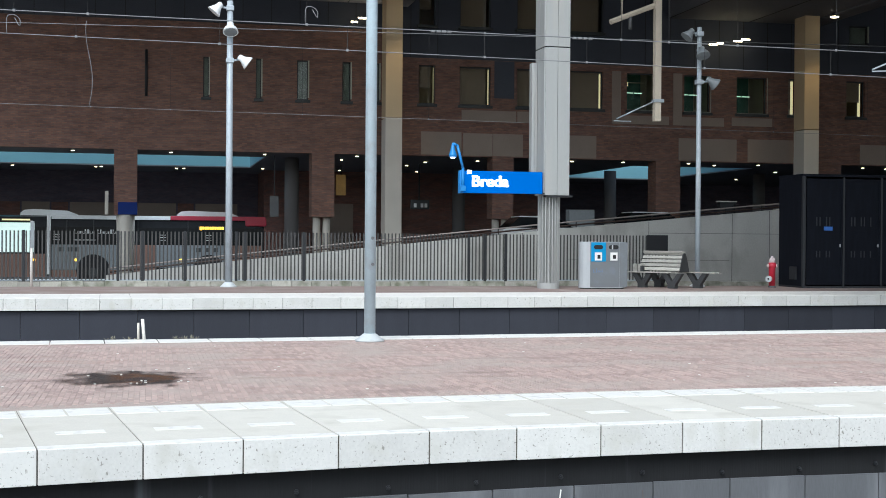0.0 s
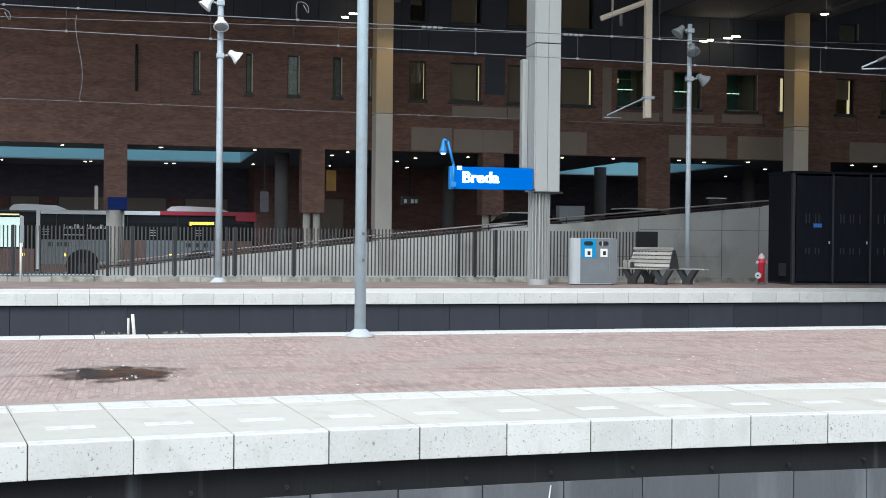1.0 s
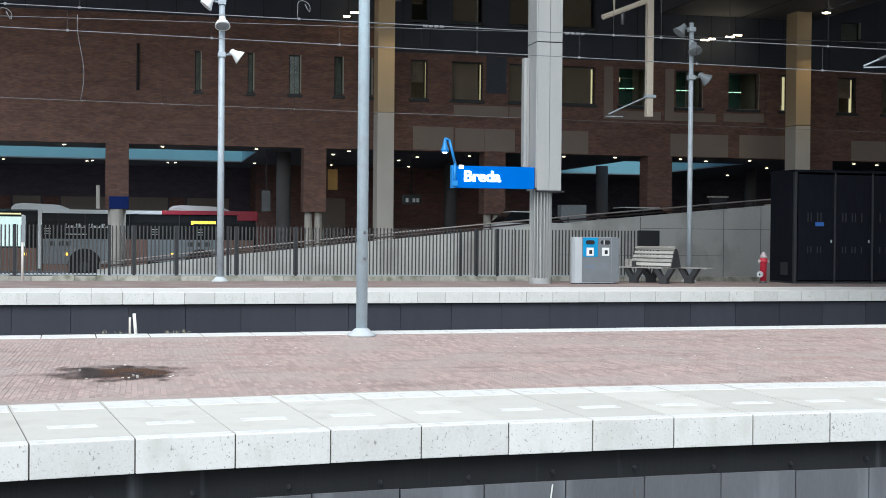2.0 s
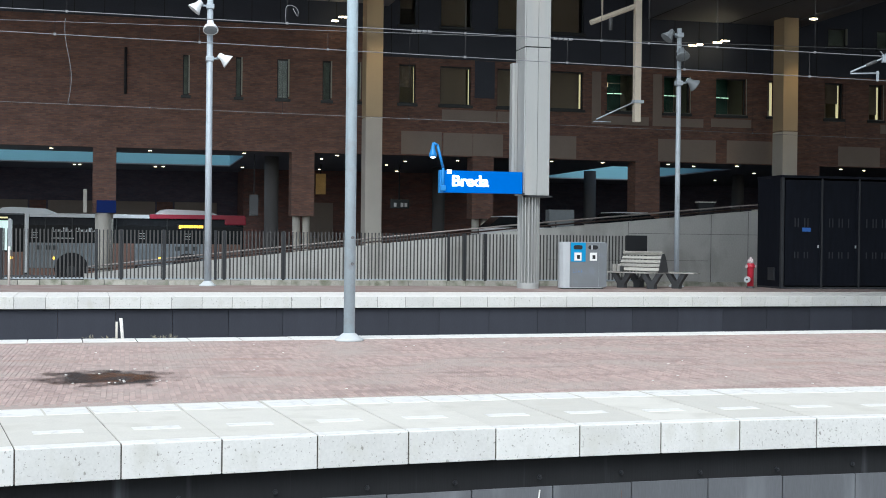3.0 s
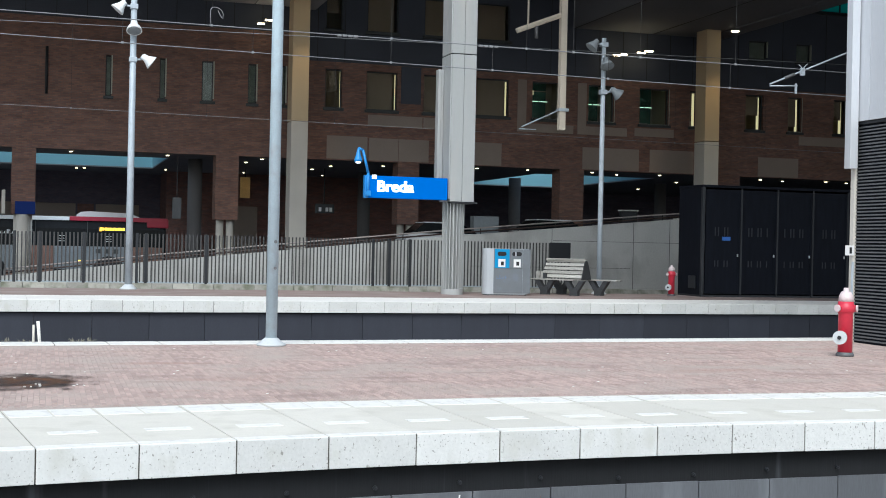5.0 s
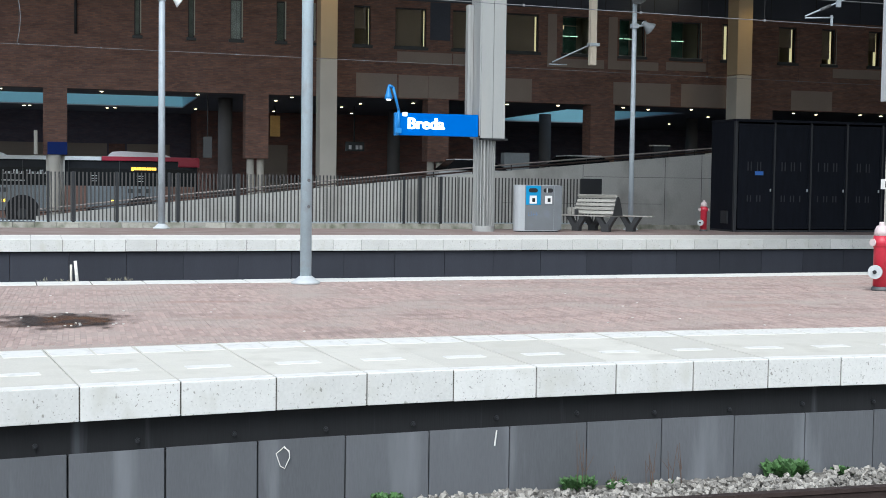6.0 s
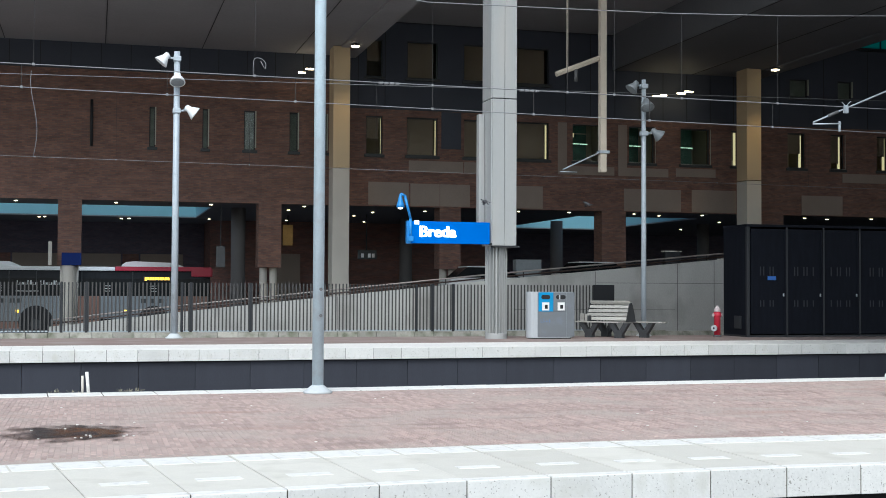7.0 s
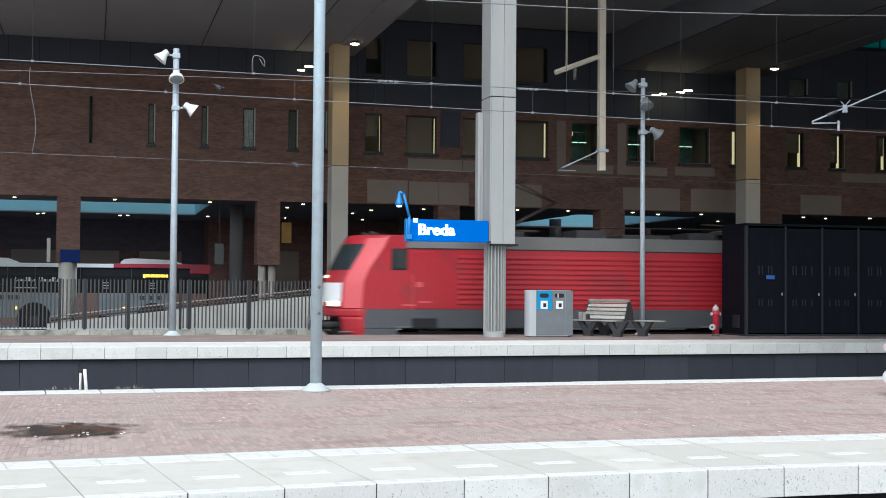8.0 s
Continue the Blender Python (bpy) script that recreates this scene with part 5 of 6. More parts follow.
for i in range(19):
    if i != 8:
        x0, up = 1.05 + i * 0.115, 0.10 + 0.09 * ((i * 7) % 5 in (0, 3))
        bpart("silver_lettering", x0, x0 + 0.035 + 0.025 * (i % 3), 2.30 + 0.01 * (i % 2), 2.30 + up, M_TEXTILE, -0.013, 0.0)
        bpart("silver_lettering", x0, x0 + 0.1, 2.30, 2.325, M_TEXTILE, -0.012, 0.0)
bpart("silver_lettering", 1.0, 2.0, 1.98, 2.02, M_TEXTILE, -0.013, 0.0)
for x0 in (0.1, 4.9, 7.0):
    for z in (2.0, 2.12, 2.24):
        bpart("panel_lettering", x0, x0 + 0.3, z, z + 0.025, M_TEXTILE, -0.013, 0.0)
for x0 in (0.35, 0.75, 1.05, 6.6, 7.0, 7.4):
    bpart("panel_lettering", x0, x0 + 0.22, 1.46, 1.66, M_FRAME, -0.018, -0.012)
for x, z in ((1.08, 1.02), (-0.75, 1.02), (5.9, 1.02)):
    bpart("marker_lamp", x - 0.07, x + 0.07, z, z + 0.11, M_AMBER, -0.03, -0.012, "amber side lamp")
def pod(x0, x1):
    bm = bmesh.new()
    prism(bm, [(x0, 3.1), (x1, 3.1), (x1 - 0.1, 3.2), (x1 - 0.5, 3.36), (x0 + 0.6, 3.42), (x0 + 0.2, 3.38), (x0 + 0.03, 3.25)], "y", 0.4, 2.0)
    part("roof_pod", bm, M_BUSWHITE, bus, "white rounded roof pod")
pod(-1.4, 1.2)
pod(5.7, 8.65)
for x in (1.9, 7.2, -5.5):
    w = part("wheel", tubes([((x, -0.016, 0.58), (x, 0.3, 0.58), 0.76)], 24), M_HOLE, bus, "dark wheel arch")
    part("tyre", tubes([((x, -0.03, 0.48), (x, 0.25, 0.48), 0.48)], 24), M_RUBBER, w)
    part("rim", tubes([((x, -0.045, 0.48), (x, 0.1, 0.48), 0.24)], 16), M_BENCHLEG, w)

# bus stop sign board on the pier and a notice pole on the far platform
st = thing("bus_stop_box", (-0.9, 56.4, 2.38), "dark blue bus stop box on a concrete post", "sign")
part("box", one([(-0.40, 0.40, -0.2, 0.2, 0.0, 0.53)], 0.015), M_NAVY, st)
part("post", tubes([((-0.1, 0.1, -3.1), (-0.1, 0.1, 0.0), 0.27)], 16), M_COLUMN, st)
part("lamp_tube", one([(-0.95, -0.80, 0.2, 0.3, 0.0, 1.0)], 0.02), M_COLUMN, st)
np_ = thing("notice_pole", (-3.2, 37.6, 0), "thin white pole with a small notice board", "notice board")
part("pole", tubes([((0, 0, 0), (0, 0, 1.85), 0.035)], 10), M_PAINT, np_)
part("board", one([(-0.03, 0.075, -0.055, -0.037, 1.1, 1.84)], 0.005), M_BUSGREY, np_)
wb = thing("timetable_case", (5.35, 59.0, 1.6), "grey timetable case hanging in the arcade", "notice board")
part("case", one([(0, 0.4, -0.05, 0.05, 0.8, 1.75)], 0.01), M_CAST, wb)
part("hanger", one([(0.18, 0.22, -0.02, 0.02, 1.75, 3.6)]), M_DARKSTEEL, wb)
yb = thing("yellow_lit_box", (9.3, 65.5, 3.6), "yellow lit panel under the arcade soffit", "sign")
part("panel", one([(0, 0.5, -0.06, 0.06, 0.05, 1.1)], 0.015), M_YELLOW, yb)
part("hanger", one([(0.22, 0.28, -0.02, 0.02, 1.1, 1.6)]), M_DARKSTEEL, yb)
hs = thing("platform_screen", (12.9, 63.5, 2.95), "dark hanging display with two pale squares", "display")
part("case", one([(-0.1, 0.85, -0.06, 0.06, 0.0, 0.45)], 0.015), M_FRAME, hs)
for x in (0.05, 0.4, 0.6):
    part("pale_square", one([(x, x + 0.14, -0.07, -0.058, 0.08, 0.28)]), M_STICKER, hs)
part("hanger", one([(0.3, 0.36, -0.02, 0.02, 0.45, 2.25)]), M_DARKSTEEL, hs)
gs = thing("grey_cabinet", (17.6, 52.8, 1.0), "grey switch cabinet behind the ramp", "cabinet")
part("body", one([(0, 1.15, 0, 0.5, 0.2, 1.75)], 0.02), M_BUSGREY, gs)
part("foot", one([(0.1, 1.05, 0.05, 0.45, -2.1, 0.2)]), M_CONC, gs)


# ---- cars on the ramp ----
def car(x, y, z, m, label):
    c = thing("parked_car", (x, y, z), label, "car", "parked cars", rz=0)
    bm = bmesh.new()
    prism(bm, [(-2.1, 0.3), (2.1, 0.3), (2.15, 0.75), (1.9, 0.9), (1.0, 0.98), (-2.0, 0.95), (-2.15, 0.7)], "y", -0.85, 0.85)
    part("body", bm, m, c)
    bm = bmesh.new()
    prism(bm, [(-1.85, 0.96), (1.05, 0.99), (0.35, 1.40), (-1.3, 1.42)], "y", -0.74, 0.74)
    part("glasshouse", bm, M_BUSGLASS, c)
    part("roof", one([(-1.3, 0.35, -0.7, 0.7, 1.40, 1.46)], 0.02), m, c)
    for wx in (-1.3, 1.35):
        for wy in (-0.86, 0.68):
            w = part("wheel", tubes([((wx, wy, 0.31), (wx, wy + 0.18, 0.31), 0.31)], 18), M_RUBBER, c)
            part("rim", tubes([((wx, wy - 0.01, 0.31), (wx, wy + 0.19, 0.31), 0.18)], 12), M_CHROME, w)


deck = struct("parking_deck", one([(18.9, 44, 51.5, 56.0, -1.1, 1.22), (11, 18.9, 51.5, 56.0, -1.1, 0.98)]), M_ASPHALT, "raised asphalt parking strip")
car(21.6, 53.0, 1.22, M_CAR, "white parked car beyond the ramp wall")
car(16.6, 53.2, 0.98, M_CAR, "white parked car beyond the ramp wall")
lb = thing("parapet_box", (24.0, 50.6, 1.74), "small dark steel box beside the ramp", "box")
part("body", one([(-0.5, 0.2, -0.15, 0.15, 0, 1.35)], 0.01), M_DARKSTEEL, lb)
part("lid", one([(-0.55, 0.25, -0.2, 0.2, 1.35, 1.4)], 0.01), M_COLUMN, lb)

# ---- catenary ----
def wire(name, pts, r, m, label):
    bm = bmesh.new()
    sweep(bm, pts, r, 6)
    return tagged(new(name, mesh(name, bm, m)), label, "wire", "overhead wires")


def sagline(y, z0, slope, sag, x0=-40, x1=60, n=50):
    return [(x0 + (x1 - x0) * i / n, y, z0 + slope * (x0 + (x1 - x0) * i / n) + sag * math.cos((x0 + (x1 - x0) * i / n) * 0.12)) for i in range(n + 1)]


wire("messenger_wire", sagline(20.3, 4.79, -0.0045, 0.0), 0.0078, M_WIRE, "grey messenger wire over the tracks")
wire("contact_wire", sagline(20.3, 4.43, -0.010, 0.0), 0.0068, M_WIRE, "grey contact wire over the tracks")
wire("feeder_wire", [(-12, 20.3, 8.2), (5.2, 20.3, 6.13), (7.6, 20.3, 6.17), (9.5, 20.3, 6.21), (11.9, 20.3, 6.31), (13.7, 20.3, 6.42), (24, 20.3, 7.1)], 0.0085, M_WIRE, "grey feeder wire above the messenger wire")
wire("contact_wire", sagline(39.9, 5.29, -0.0083, 0.0), 0.006, M_WIRE, "thin grey contact wire over the far track")
wire("messenger_wire", sagline(39.9, 7.78, 0.016, 0.0), 0.009, M_WIRE, "thin grey messenger wire over the far track")


def dropper(x, y, z0, z1, r=0.004, m=None):
    d = thing("dropper", (x, y, z0), "thin dropper wire with a clamp between overhead wires", "wire", "droppers")
    part("strand", tubes([((0, 0, 0), (0, 0, z1 - z0), r)], 6), m or M_WIRE_DARK, d)
    part("clamp", one([(-0.02, 0.02, -0.012, 0.012, -0.018, 0.022)], 0.005), M_WIRE, d)


for x in (-1.1, 1.05, 3.05, 5.3, 7.05, 9.15, 11.5):
    dropper(x, 20.3, 4.43 - 0.010 * x, 4.79 - 0.0045 * x)
for x in (-2.0, -0.93, 2.4, 5.3, 8.5):
    dropper(x, 20.3, 4.79 - 0.0045 * x, 7.5, 0.003)
for x, z in ((7.65, 6.17), (9.75, 6.22), (11.6, 6.30)):
    dropper(x, 20.3, 4.79 - 0.0045 * x, z, 0.003)
for x in (-1.73, 0.6, 4.6, 8.6, 12.3, 20.5, 24.0):
    dropper(x, 39.9, 5.29 - 0.0083 * x, 7.78 + 0.016 * x, 0.0035)
# looped tails of wire
for x, y, z, s in ((2.38, 20.3, 4.78, 1), (-2.1, 20.3, 4.45, 1)):
    pts = [(x, y, z), (x - 0.005, y, z + 0.12), (x, y, z + 0.24)]
    pts += [(x + s * (0.05 - 0.05 * math.cos(a * 0.5)) + 0.014 * a, y, z + 0.26 + 0.05 * math.sin(a * 0.5) - 0.008 * a) for a in range(1, 8)]
    pts += [(x + 0.19, y, z + 0.12), (x + 0.17, y, z + 0.13), (x + 0.11, y, z + 0.24)]
    wire("wire_loop", pts, 0.006, M_WIRE, "curled loose end of overhead wire")
wire("jumper_wire", [(-1.78 + 0.10 * math.sin(i * 0.35), 39.9, 5.31 + i * 0.17) for i in range(16)], 0.009, M_WIRE, "hanging bent jumper wire")

dp = thing("catenary_drop_post", (16.3, 39.9, 5.36), "cream square drop post holding the overhead wire", "post")
part("post", one([(-0.11, 0.11, -0.11, 0.11, 0, 8.3)], 0.015), M_POST, dp)
part("clamp", one([(-0.15, 0.2, -0.15, 0.15, 0.62, 0.72)], 0.01), M_STEEL, dp)
part("cross_beam", tubes([((-1.65, 0, 3.2), (0.0, 0, 3.86), 0.09)], 6), M_POST, dp)
part("hanger", tubes([((-1.25, 0, 3.35), (-1.25, 0, 8.0), 0.035)], 8), M_POST, dp)
part("insulator", tubes([((-0.95, 0, 3.0), (-0.95, 0, 3.4), 0.06)], 10), M_CAST, dp)
part("registration_arm", tubes([((-0.1, 0, 0.66), (-1.4, 0, 0.05), 0.024), ((-1.5, 0, -0.02), (-0.9, 0, -0.02), 0.016)], 8), M_STEEL, dp)
ra = thing("registration_arm", (12.3, 20.3, 4.4), "grey tubular registration arm of the overhead line", "arm")
part("tube", tubes([((0, 0, 0.03), (3.2, 0.1, 1.36), 0.015)], 8), M_STEEL, ra)
part("steady_arm", tubes([((0, 0, 0.0), (0.56, 0, 0.03), 0.013)], 8), M_STEEL, ra)
part("insulator", tubes([((0.30, 0, 0.155), (0.5, 0, 0.24), 0.028)], 10), M_CAST, ra)
part("arm_clamp", one([(0.62, 0.70, -0.03, 0.03, 0.22, 0.36)], 0.01), M_STEEL, ra)
part("stay_wire", tubes([((0.66, 0, 0.34), (0.58, 0, 0.42), 0.008), ((0.66, 0, 0.34), (0.76, 0, 0.44), 0.008)], 6), M_STEEL, ra)
part("wire_clip", one([(0.51, 0.55, -0.012, 0.012, -0.115, 0.07)], 0.005), M_STEEL, ra)
sc = thing("section_insulator", (4.4, 20.3, 4.745), "small section insulator in the overhead wire", "insulator", "section insulators")
for i in range(4):
    part("rod", one([(i * 0.09, i * 0.09 + 0.07, -0.03, 0.03, 0, 0.035)], 0.008), M_WIRE, sc)
copy_thing(sc, pose(6.8, 20.3, 4.735))

# ---- locomotive ----
loco = thing("electric_locomotive", (160.0, 39.95, RAIL_Z), "red electric locomotive with white front passing behind the platform", "locomotive")
HW = 1.5


def nose_x(y, z):
    """Length behind the tip of the front skin at width y and height z."""
    base = np.interp(z, [0.55, 0.9, 1.4, 2.35, 2.75, 3.45, 3.78, 3.95], [0.2, 0.1, 0.0, 0.03, 0.22, 0.58, 0.78, 1.1])
    bend = np.interp(z, [0.5, 1.4, 2.35, 2.75, 3.45, 3.95], [0.78, 0.90, 0.95, 0.92, 1.04, 0.95])
    u = abs(y) / HW
    return float(base + bend * u ** 2.6)


def nose_patch(bm, y0, y1, z0, z1, out=0.0, ny=10, nz=10, end=0):
    g = []
    for k in range(nz + 1):
        z = z0 + (z1 - z0) * k / nz
        g.append([bm.verts.new((nose_x(y0 + (y1 - y0) * i / ny, z) - out, y0 + (y1 - y0) * i / ny, z)) for i in range(ny + 1)])
    for a, b_ in zip(g, g[1:]):
        for i in range(ny):
            bm.faces.new((a[i], a[i + 1], b_[i + 1], b_[i])).smooth = True
    if end:
        ext = [[bm.verts.new((max(end, v.co.x + 0.05), v.co.y, v.co.z)) for v in row] for row in (g[0], g[-1])]
        for row, e in zip((g[0], g[-1]), ext):
            for i in range(ny):
                bm.faces.new((row[i], row[i + 1], e[i + 1], e[i]))
        for i in (0, ny):
            col_ = [row[i] for row in g]
            for a, b_ in zip(col_, col_[1:]):
                p, q = bm.verts.new((end, a.co.y, a.co.z)), bm.verts.new((end, b_.co.y, b_.co.z))
                bm.faces.new((a, b_, q, p))


LEN = 19.4
bm = bmesh.new(); nose_patch(bm, -HW, HW, 1.525, 3.80, 0.0, 24, 20, end=2.3); part("nose", bm, M_LOCO, loco)
bm = bmesh.new(); nose_patch(bm, -HW, HW, 1.28, 1.522, 0.0, 24, 4, end=1.02); part("nose_apron", bm, M_LOCO, loco)
for y0, y1 in ((-HW, -1.0), (1.0, HW)):
    bm = bmesh.new(); nose_patch(bm, y0, y1, 0.62, 1.278, 0.0, 8, 8, end=1.0); part("corner_apron", bm, M_LOCO, loco, "red corner apron beside the buffers")
part("buffer_beam", one([(0.42, 1.2, -1.0, 1.0, 0.62, 1.276)], 0.02), M_RUBBER, loco, "dark buffer beam")
for y in (-0.55, -0.25, 0.3, 0.6):
    bm = bmesh.new(); sweep(bm, [(0.42, y, 1.15), (0.15, y, 1.02), (0.1, y + 0.03, 0.82), (0.3, y + 0.06, 0.66)], 0.03); part("brake_hose", bm, M_RUBBER, loco, "hanging black brake hose")
part("step_iron", one([(0.25, 0.7, -1.32, -0.95, 0.52, 0.57), (0.3, 0.7, -1.30, -1.0, 0.80, 0.84)], 0.01), M_CAST, loco)
part("front_skirt", one([(1.02, 2.05, -HW + 0.012, HW - 0.012, 0.60, 0.928)], 0.02), M_LOCO_GREY, loco)
bm = bmesh.new(); nose_patch(bm, -HW + 0.001, -1.1, 1.55, 3.7, 0.006, 8, 20); part("corner_panel", bm, M_LOCO_PALE, loco, "lighter red corner of the nose")
bm = bmesh.new(); nose_patch(bm, -1.12, 1.12, 2.72, 3.52, 0.02, 14, 8); part("windscreen", bm, M_SCREEN, loco, "dark windscreen")
bm = bmesh.new(); nose_patch(bm, -1.05, 1.05, 1.72, 2.32, 0.02, 14, 6); part("white_panel", bm, M_LOCO_WHITE, loco, "white front panel")
for y0, y1 in ((-1.02, -0.55), (0.55, 1.02)):
    bm = bmesh.new(); nose_patch(bm, y0, y1, 1.60, 1.74, 0.035, 4, 2); part("headlamp", bm, M_LIGHT, loco, "lit warm headlamp")
bm = bmesh.new(); nose_patch(bm, -0.25, 0.25, 2.47, 2.56, 0.03, 4, 2); part("top_lamp", bm, M_LIGHT, loco, "lit upper headlamp")
bm = bmesh.new(); nose_patch(bm, -1.0, 1.0, 0.40, 0.60, -0.2, 12, 3); part("chin", bm, M_RUBBER, loco)
part("wiper", tubes([((0.5, -0.3, 2.78), (0.78, 0.25, 3.3), 0.012)], 6), M_RUBBER, loco)
part("body", one([(2.28, LEN - 2.0, -HW, HW, 1.52, 3.40)], 0.02), M_LOCO, loco)
part("rear_cab", one([(LEN - 2.01, LEN - 0.4, -HW, HW, 0.9, 3.78)], 0.15), M_LOCO, loco)
part("front_side_skin", one([(1.9, 2.3, -HW + 0.001, HW - 0.001, 1.53, 3.6)], 0.01), M_LOCO, loco)
part("skirt", one([(1.015, LEN - 0.5, -HW + 0.01, HW - 0.01, 0.93, 1.525)], 0.02), M_LOCO_GREY, loco, "dark grey lower skirt")
bm = bmesh.new(); prism(bm, [(-HW + 0.01, 3.38), (HW - 0.01, 3.38), (HW - 0.16, 3.82), (-HW + 0.16, 3.82)], "x", 2.3, LEN - 1.6); part("roof_cowl", bm, M_LOCO_ROOF, loco, "grey roof cowl")
part("roof_line", one([(2.3, LEN - 1.7, -HW - 0.012, -HW + 0.02, 3.375, 3.41)]), M_RUBBER, loco)
cw = part("cab_window", one([(1.83, 2.34, -HW - 0.012, -HW + 0.01, 2.72, 3.38)], 0.02), M_RUBBER, loco)
part("pane", one([(1.88, 2.29, -HW - 0.02, -HW - 0.008, 2.77, 3.33)], 0.01), M_SCREEN, cw)
dr = part("cab_door", one([(2.55, 3.2, -HW - 0.010, -HW + 0.01, 1.54, 3.3)], 0.01), M_LOCO, loco)
part("grab_rail", tubes([((2.5, -HW - 0.05, 1.5), (2.5, -HW - 0.05, 2.6), 0.015)], 6), M_LOCO_PALE, dr)
part("door_sign", one([(2.62, 2.82, -HW - 0.016, -HW - 0.008, 2.2, 2.36)]), M_LOCO_PALE, dr)
for x, z in ((2.2, 1.62), (2.7, 1.72), (14.5, 2.35), (14.5, 2.2), (14.5, 2.05)):
    part("lettering_bar", one([(x, x + 0.4, -HW - 0.018, -HW - 0.0, z, z + 0.05)]), M_LOCO_PALE, loco)
bm = bmesh.new()
prism(bm, [(-HW - 0.006, 0.0), (-HW - 0.022, 0.02), (-HW - 0.026, 0.045), (-HW - 0.006, 0.13)], "x", 3.95, 16.2)
lm = mesh("louvre", bm, M_LOCO)
for i in range(10):
    o = new("louvre", lm); o.parent = loco; o.matrix_basis = pose(0, 0, 1.66 + i * 0.158)
bm = bmesh.new(); prism(bm, [(-HW - 0.004, 0), (-HW - 0.012, 0), (-HW - 0.012, 0.026), (-HW - 0.004, 0.026)], "x", 3.95, 16.2)
lm = mesh("louvre_gap", bm, mat("louvre_shadow_gap", (0.29, 0.014, 0.02), 0.7, spread=0.3, scale=3, bump=0))
for i in range(10):
    o = new("louvre_gap", lm); o.parent = loco; o.matrix_basis = pose(0, 0, 1.636 + i * 0.158)
for sx in (-0.85, 0.85):
    bf = part("buffer", tubes([((0.35, sx, 1.02), (-0.28, sx, 1.02), 0.11)], 12), M_RUBBER, loco)
    part("buffer_plate", tubes([((-0.28, sx, 1.02), (-0.34, sx, 1.02), 0.23)], 16), M_CAST, bf)
part("coupler", tubes([((0.4, 0, 0.95), (-0.3, 0, 0.9), 0.07)], 8), M_RUBBER, loco)
part("snow_plough", one([(0.35, 0.6, -1.25, 1.25, 0.12, 0.5)], 0.03), M_RUBBER, loco)
part("underframe", one([(1.2, LEN - 1.0, -1.2, 1.2, 0.35, 0.8)], 0.02), M_RUBBER, loco)
for bx in (3.4, 13.6):
    bg = part("bogie", one([(bx - 0.6, bx + 3.3, -1.25, -1.05, 0.45, 0.85), (bx - 0.6, bx + 3.3, 1.05, 1.25, 0.45, 0.85)], 0.03), M_RUBBER, loco)
    for k in (0.0, 2.7):
        part("wheel", tubes([((bx + k, -0.82, 0.6), (bx + k, -0.70, 0.6), 0.6), ((bx + k, 0.70, 0.6), (bx + k, 0.82, 0.6), 0.6)], 28), M_CAST, bg)
part("step_recess", one([(2.5, 3.3, -HW - 0.004, -HW + 0.1, 0.95, 1.25)], 0.02), M_HOLE, loco)
for x in (2.0, 6.3, 12.2):
    part("skirt_step", one([(x, x + 0.5, -HW - 0.04, -HW + 0.05, 0.95, 1.0)], 0.01), M_CAST, loco)
for x0, x1, z1 in ((5.0, 6.4, 4.0), (8.2, 9.2, 4.1), (9.8, 11.5, 3.98), (12.2, 13.2, 4.08), (14.0, 15.5, 4.0)):
    part("roof_box", one([(x0, x1, -0.7, 0.7, 3.8, z1)], 0.04), M_LOCO_EQUIP, loco)
part("roof_conductor", tubes([((4.2, -0.5, 4.18), (15.5, -0.5, 4.22), 0.025)], 6), M_RAIL, loco)
for x in (4.4, 7.6, 10.8, 13.8, 15.3):
    part("insulator", tubes([((x, -0.5, 3.8), (x, -0.5, 4.2), 0.05)], 10), M_RAIL, loco)
for y in (-0.6, 0.6):
    part("horn", tubes([((1.7, y, 3.8), (1.35, y, 3.88), 0.04, 0.08)], 10), M_RUBBER, loco)
pg_ = part("pantograph", one([(5.6, 6.9, -0.55, 0.55, 4.0, 4.08)], 0.02), M_RAIL, loco, "raised single-arm pantograph")
part("lower_arm", tubes([((5.9, 0, 4.08), (7.7, 0, 5.02), 0.05)], 8), M_RAIL, pg_)
part("upper_arm", tubes([((7.7, -0.05, 5.02), (6.25, -0.35, 5.62), 0.03), ((7.7, 0.05, 5.02), (6.25, 0.35, 5.62), 0.03)], 8), M_RAIL, pg_)
part("pan_head", tubes([((6.15, -0.8, 5.66), (6.15, 0.8, 5.66), 0.03), ((6.4, -0.8, 5.66), (6.4, 0.8, 5.66), 0.03)], 8), M_RUBBER, pg_)
pr = part("rear_pantograph", one([(13.2, 15.4, -0.55, 0.55, 4.02, 4.1)], 0.02), M_RAIL, loco, "folded rear pantograph")
part("lower_arm", tubes([((13.3, 0, 4.12), (15.2, 0, 4.35), 0.05)], 8), M_RAIL, pr)
part("upper_arm", tubes([((15.2, 0, 4.35), (13.0, 0, 4.4), 0.03)], 8), M_RAIL, pr)

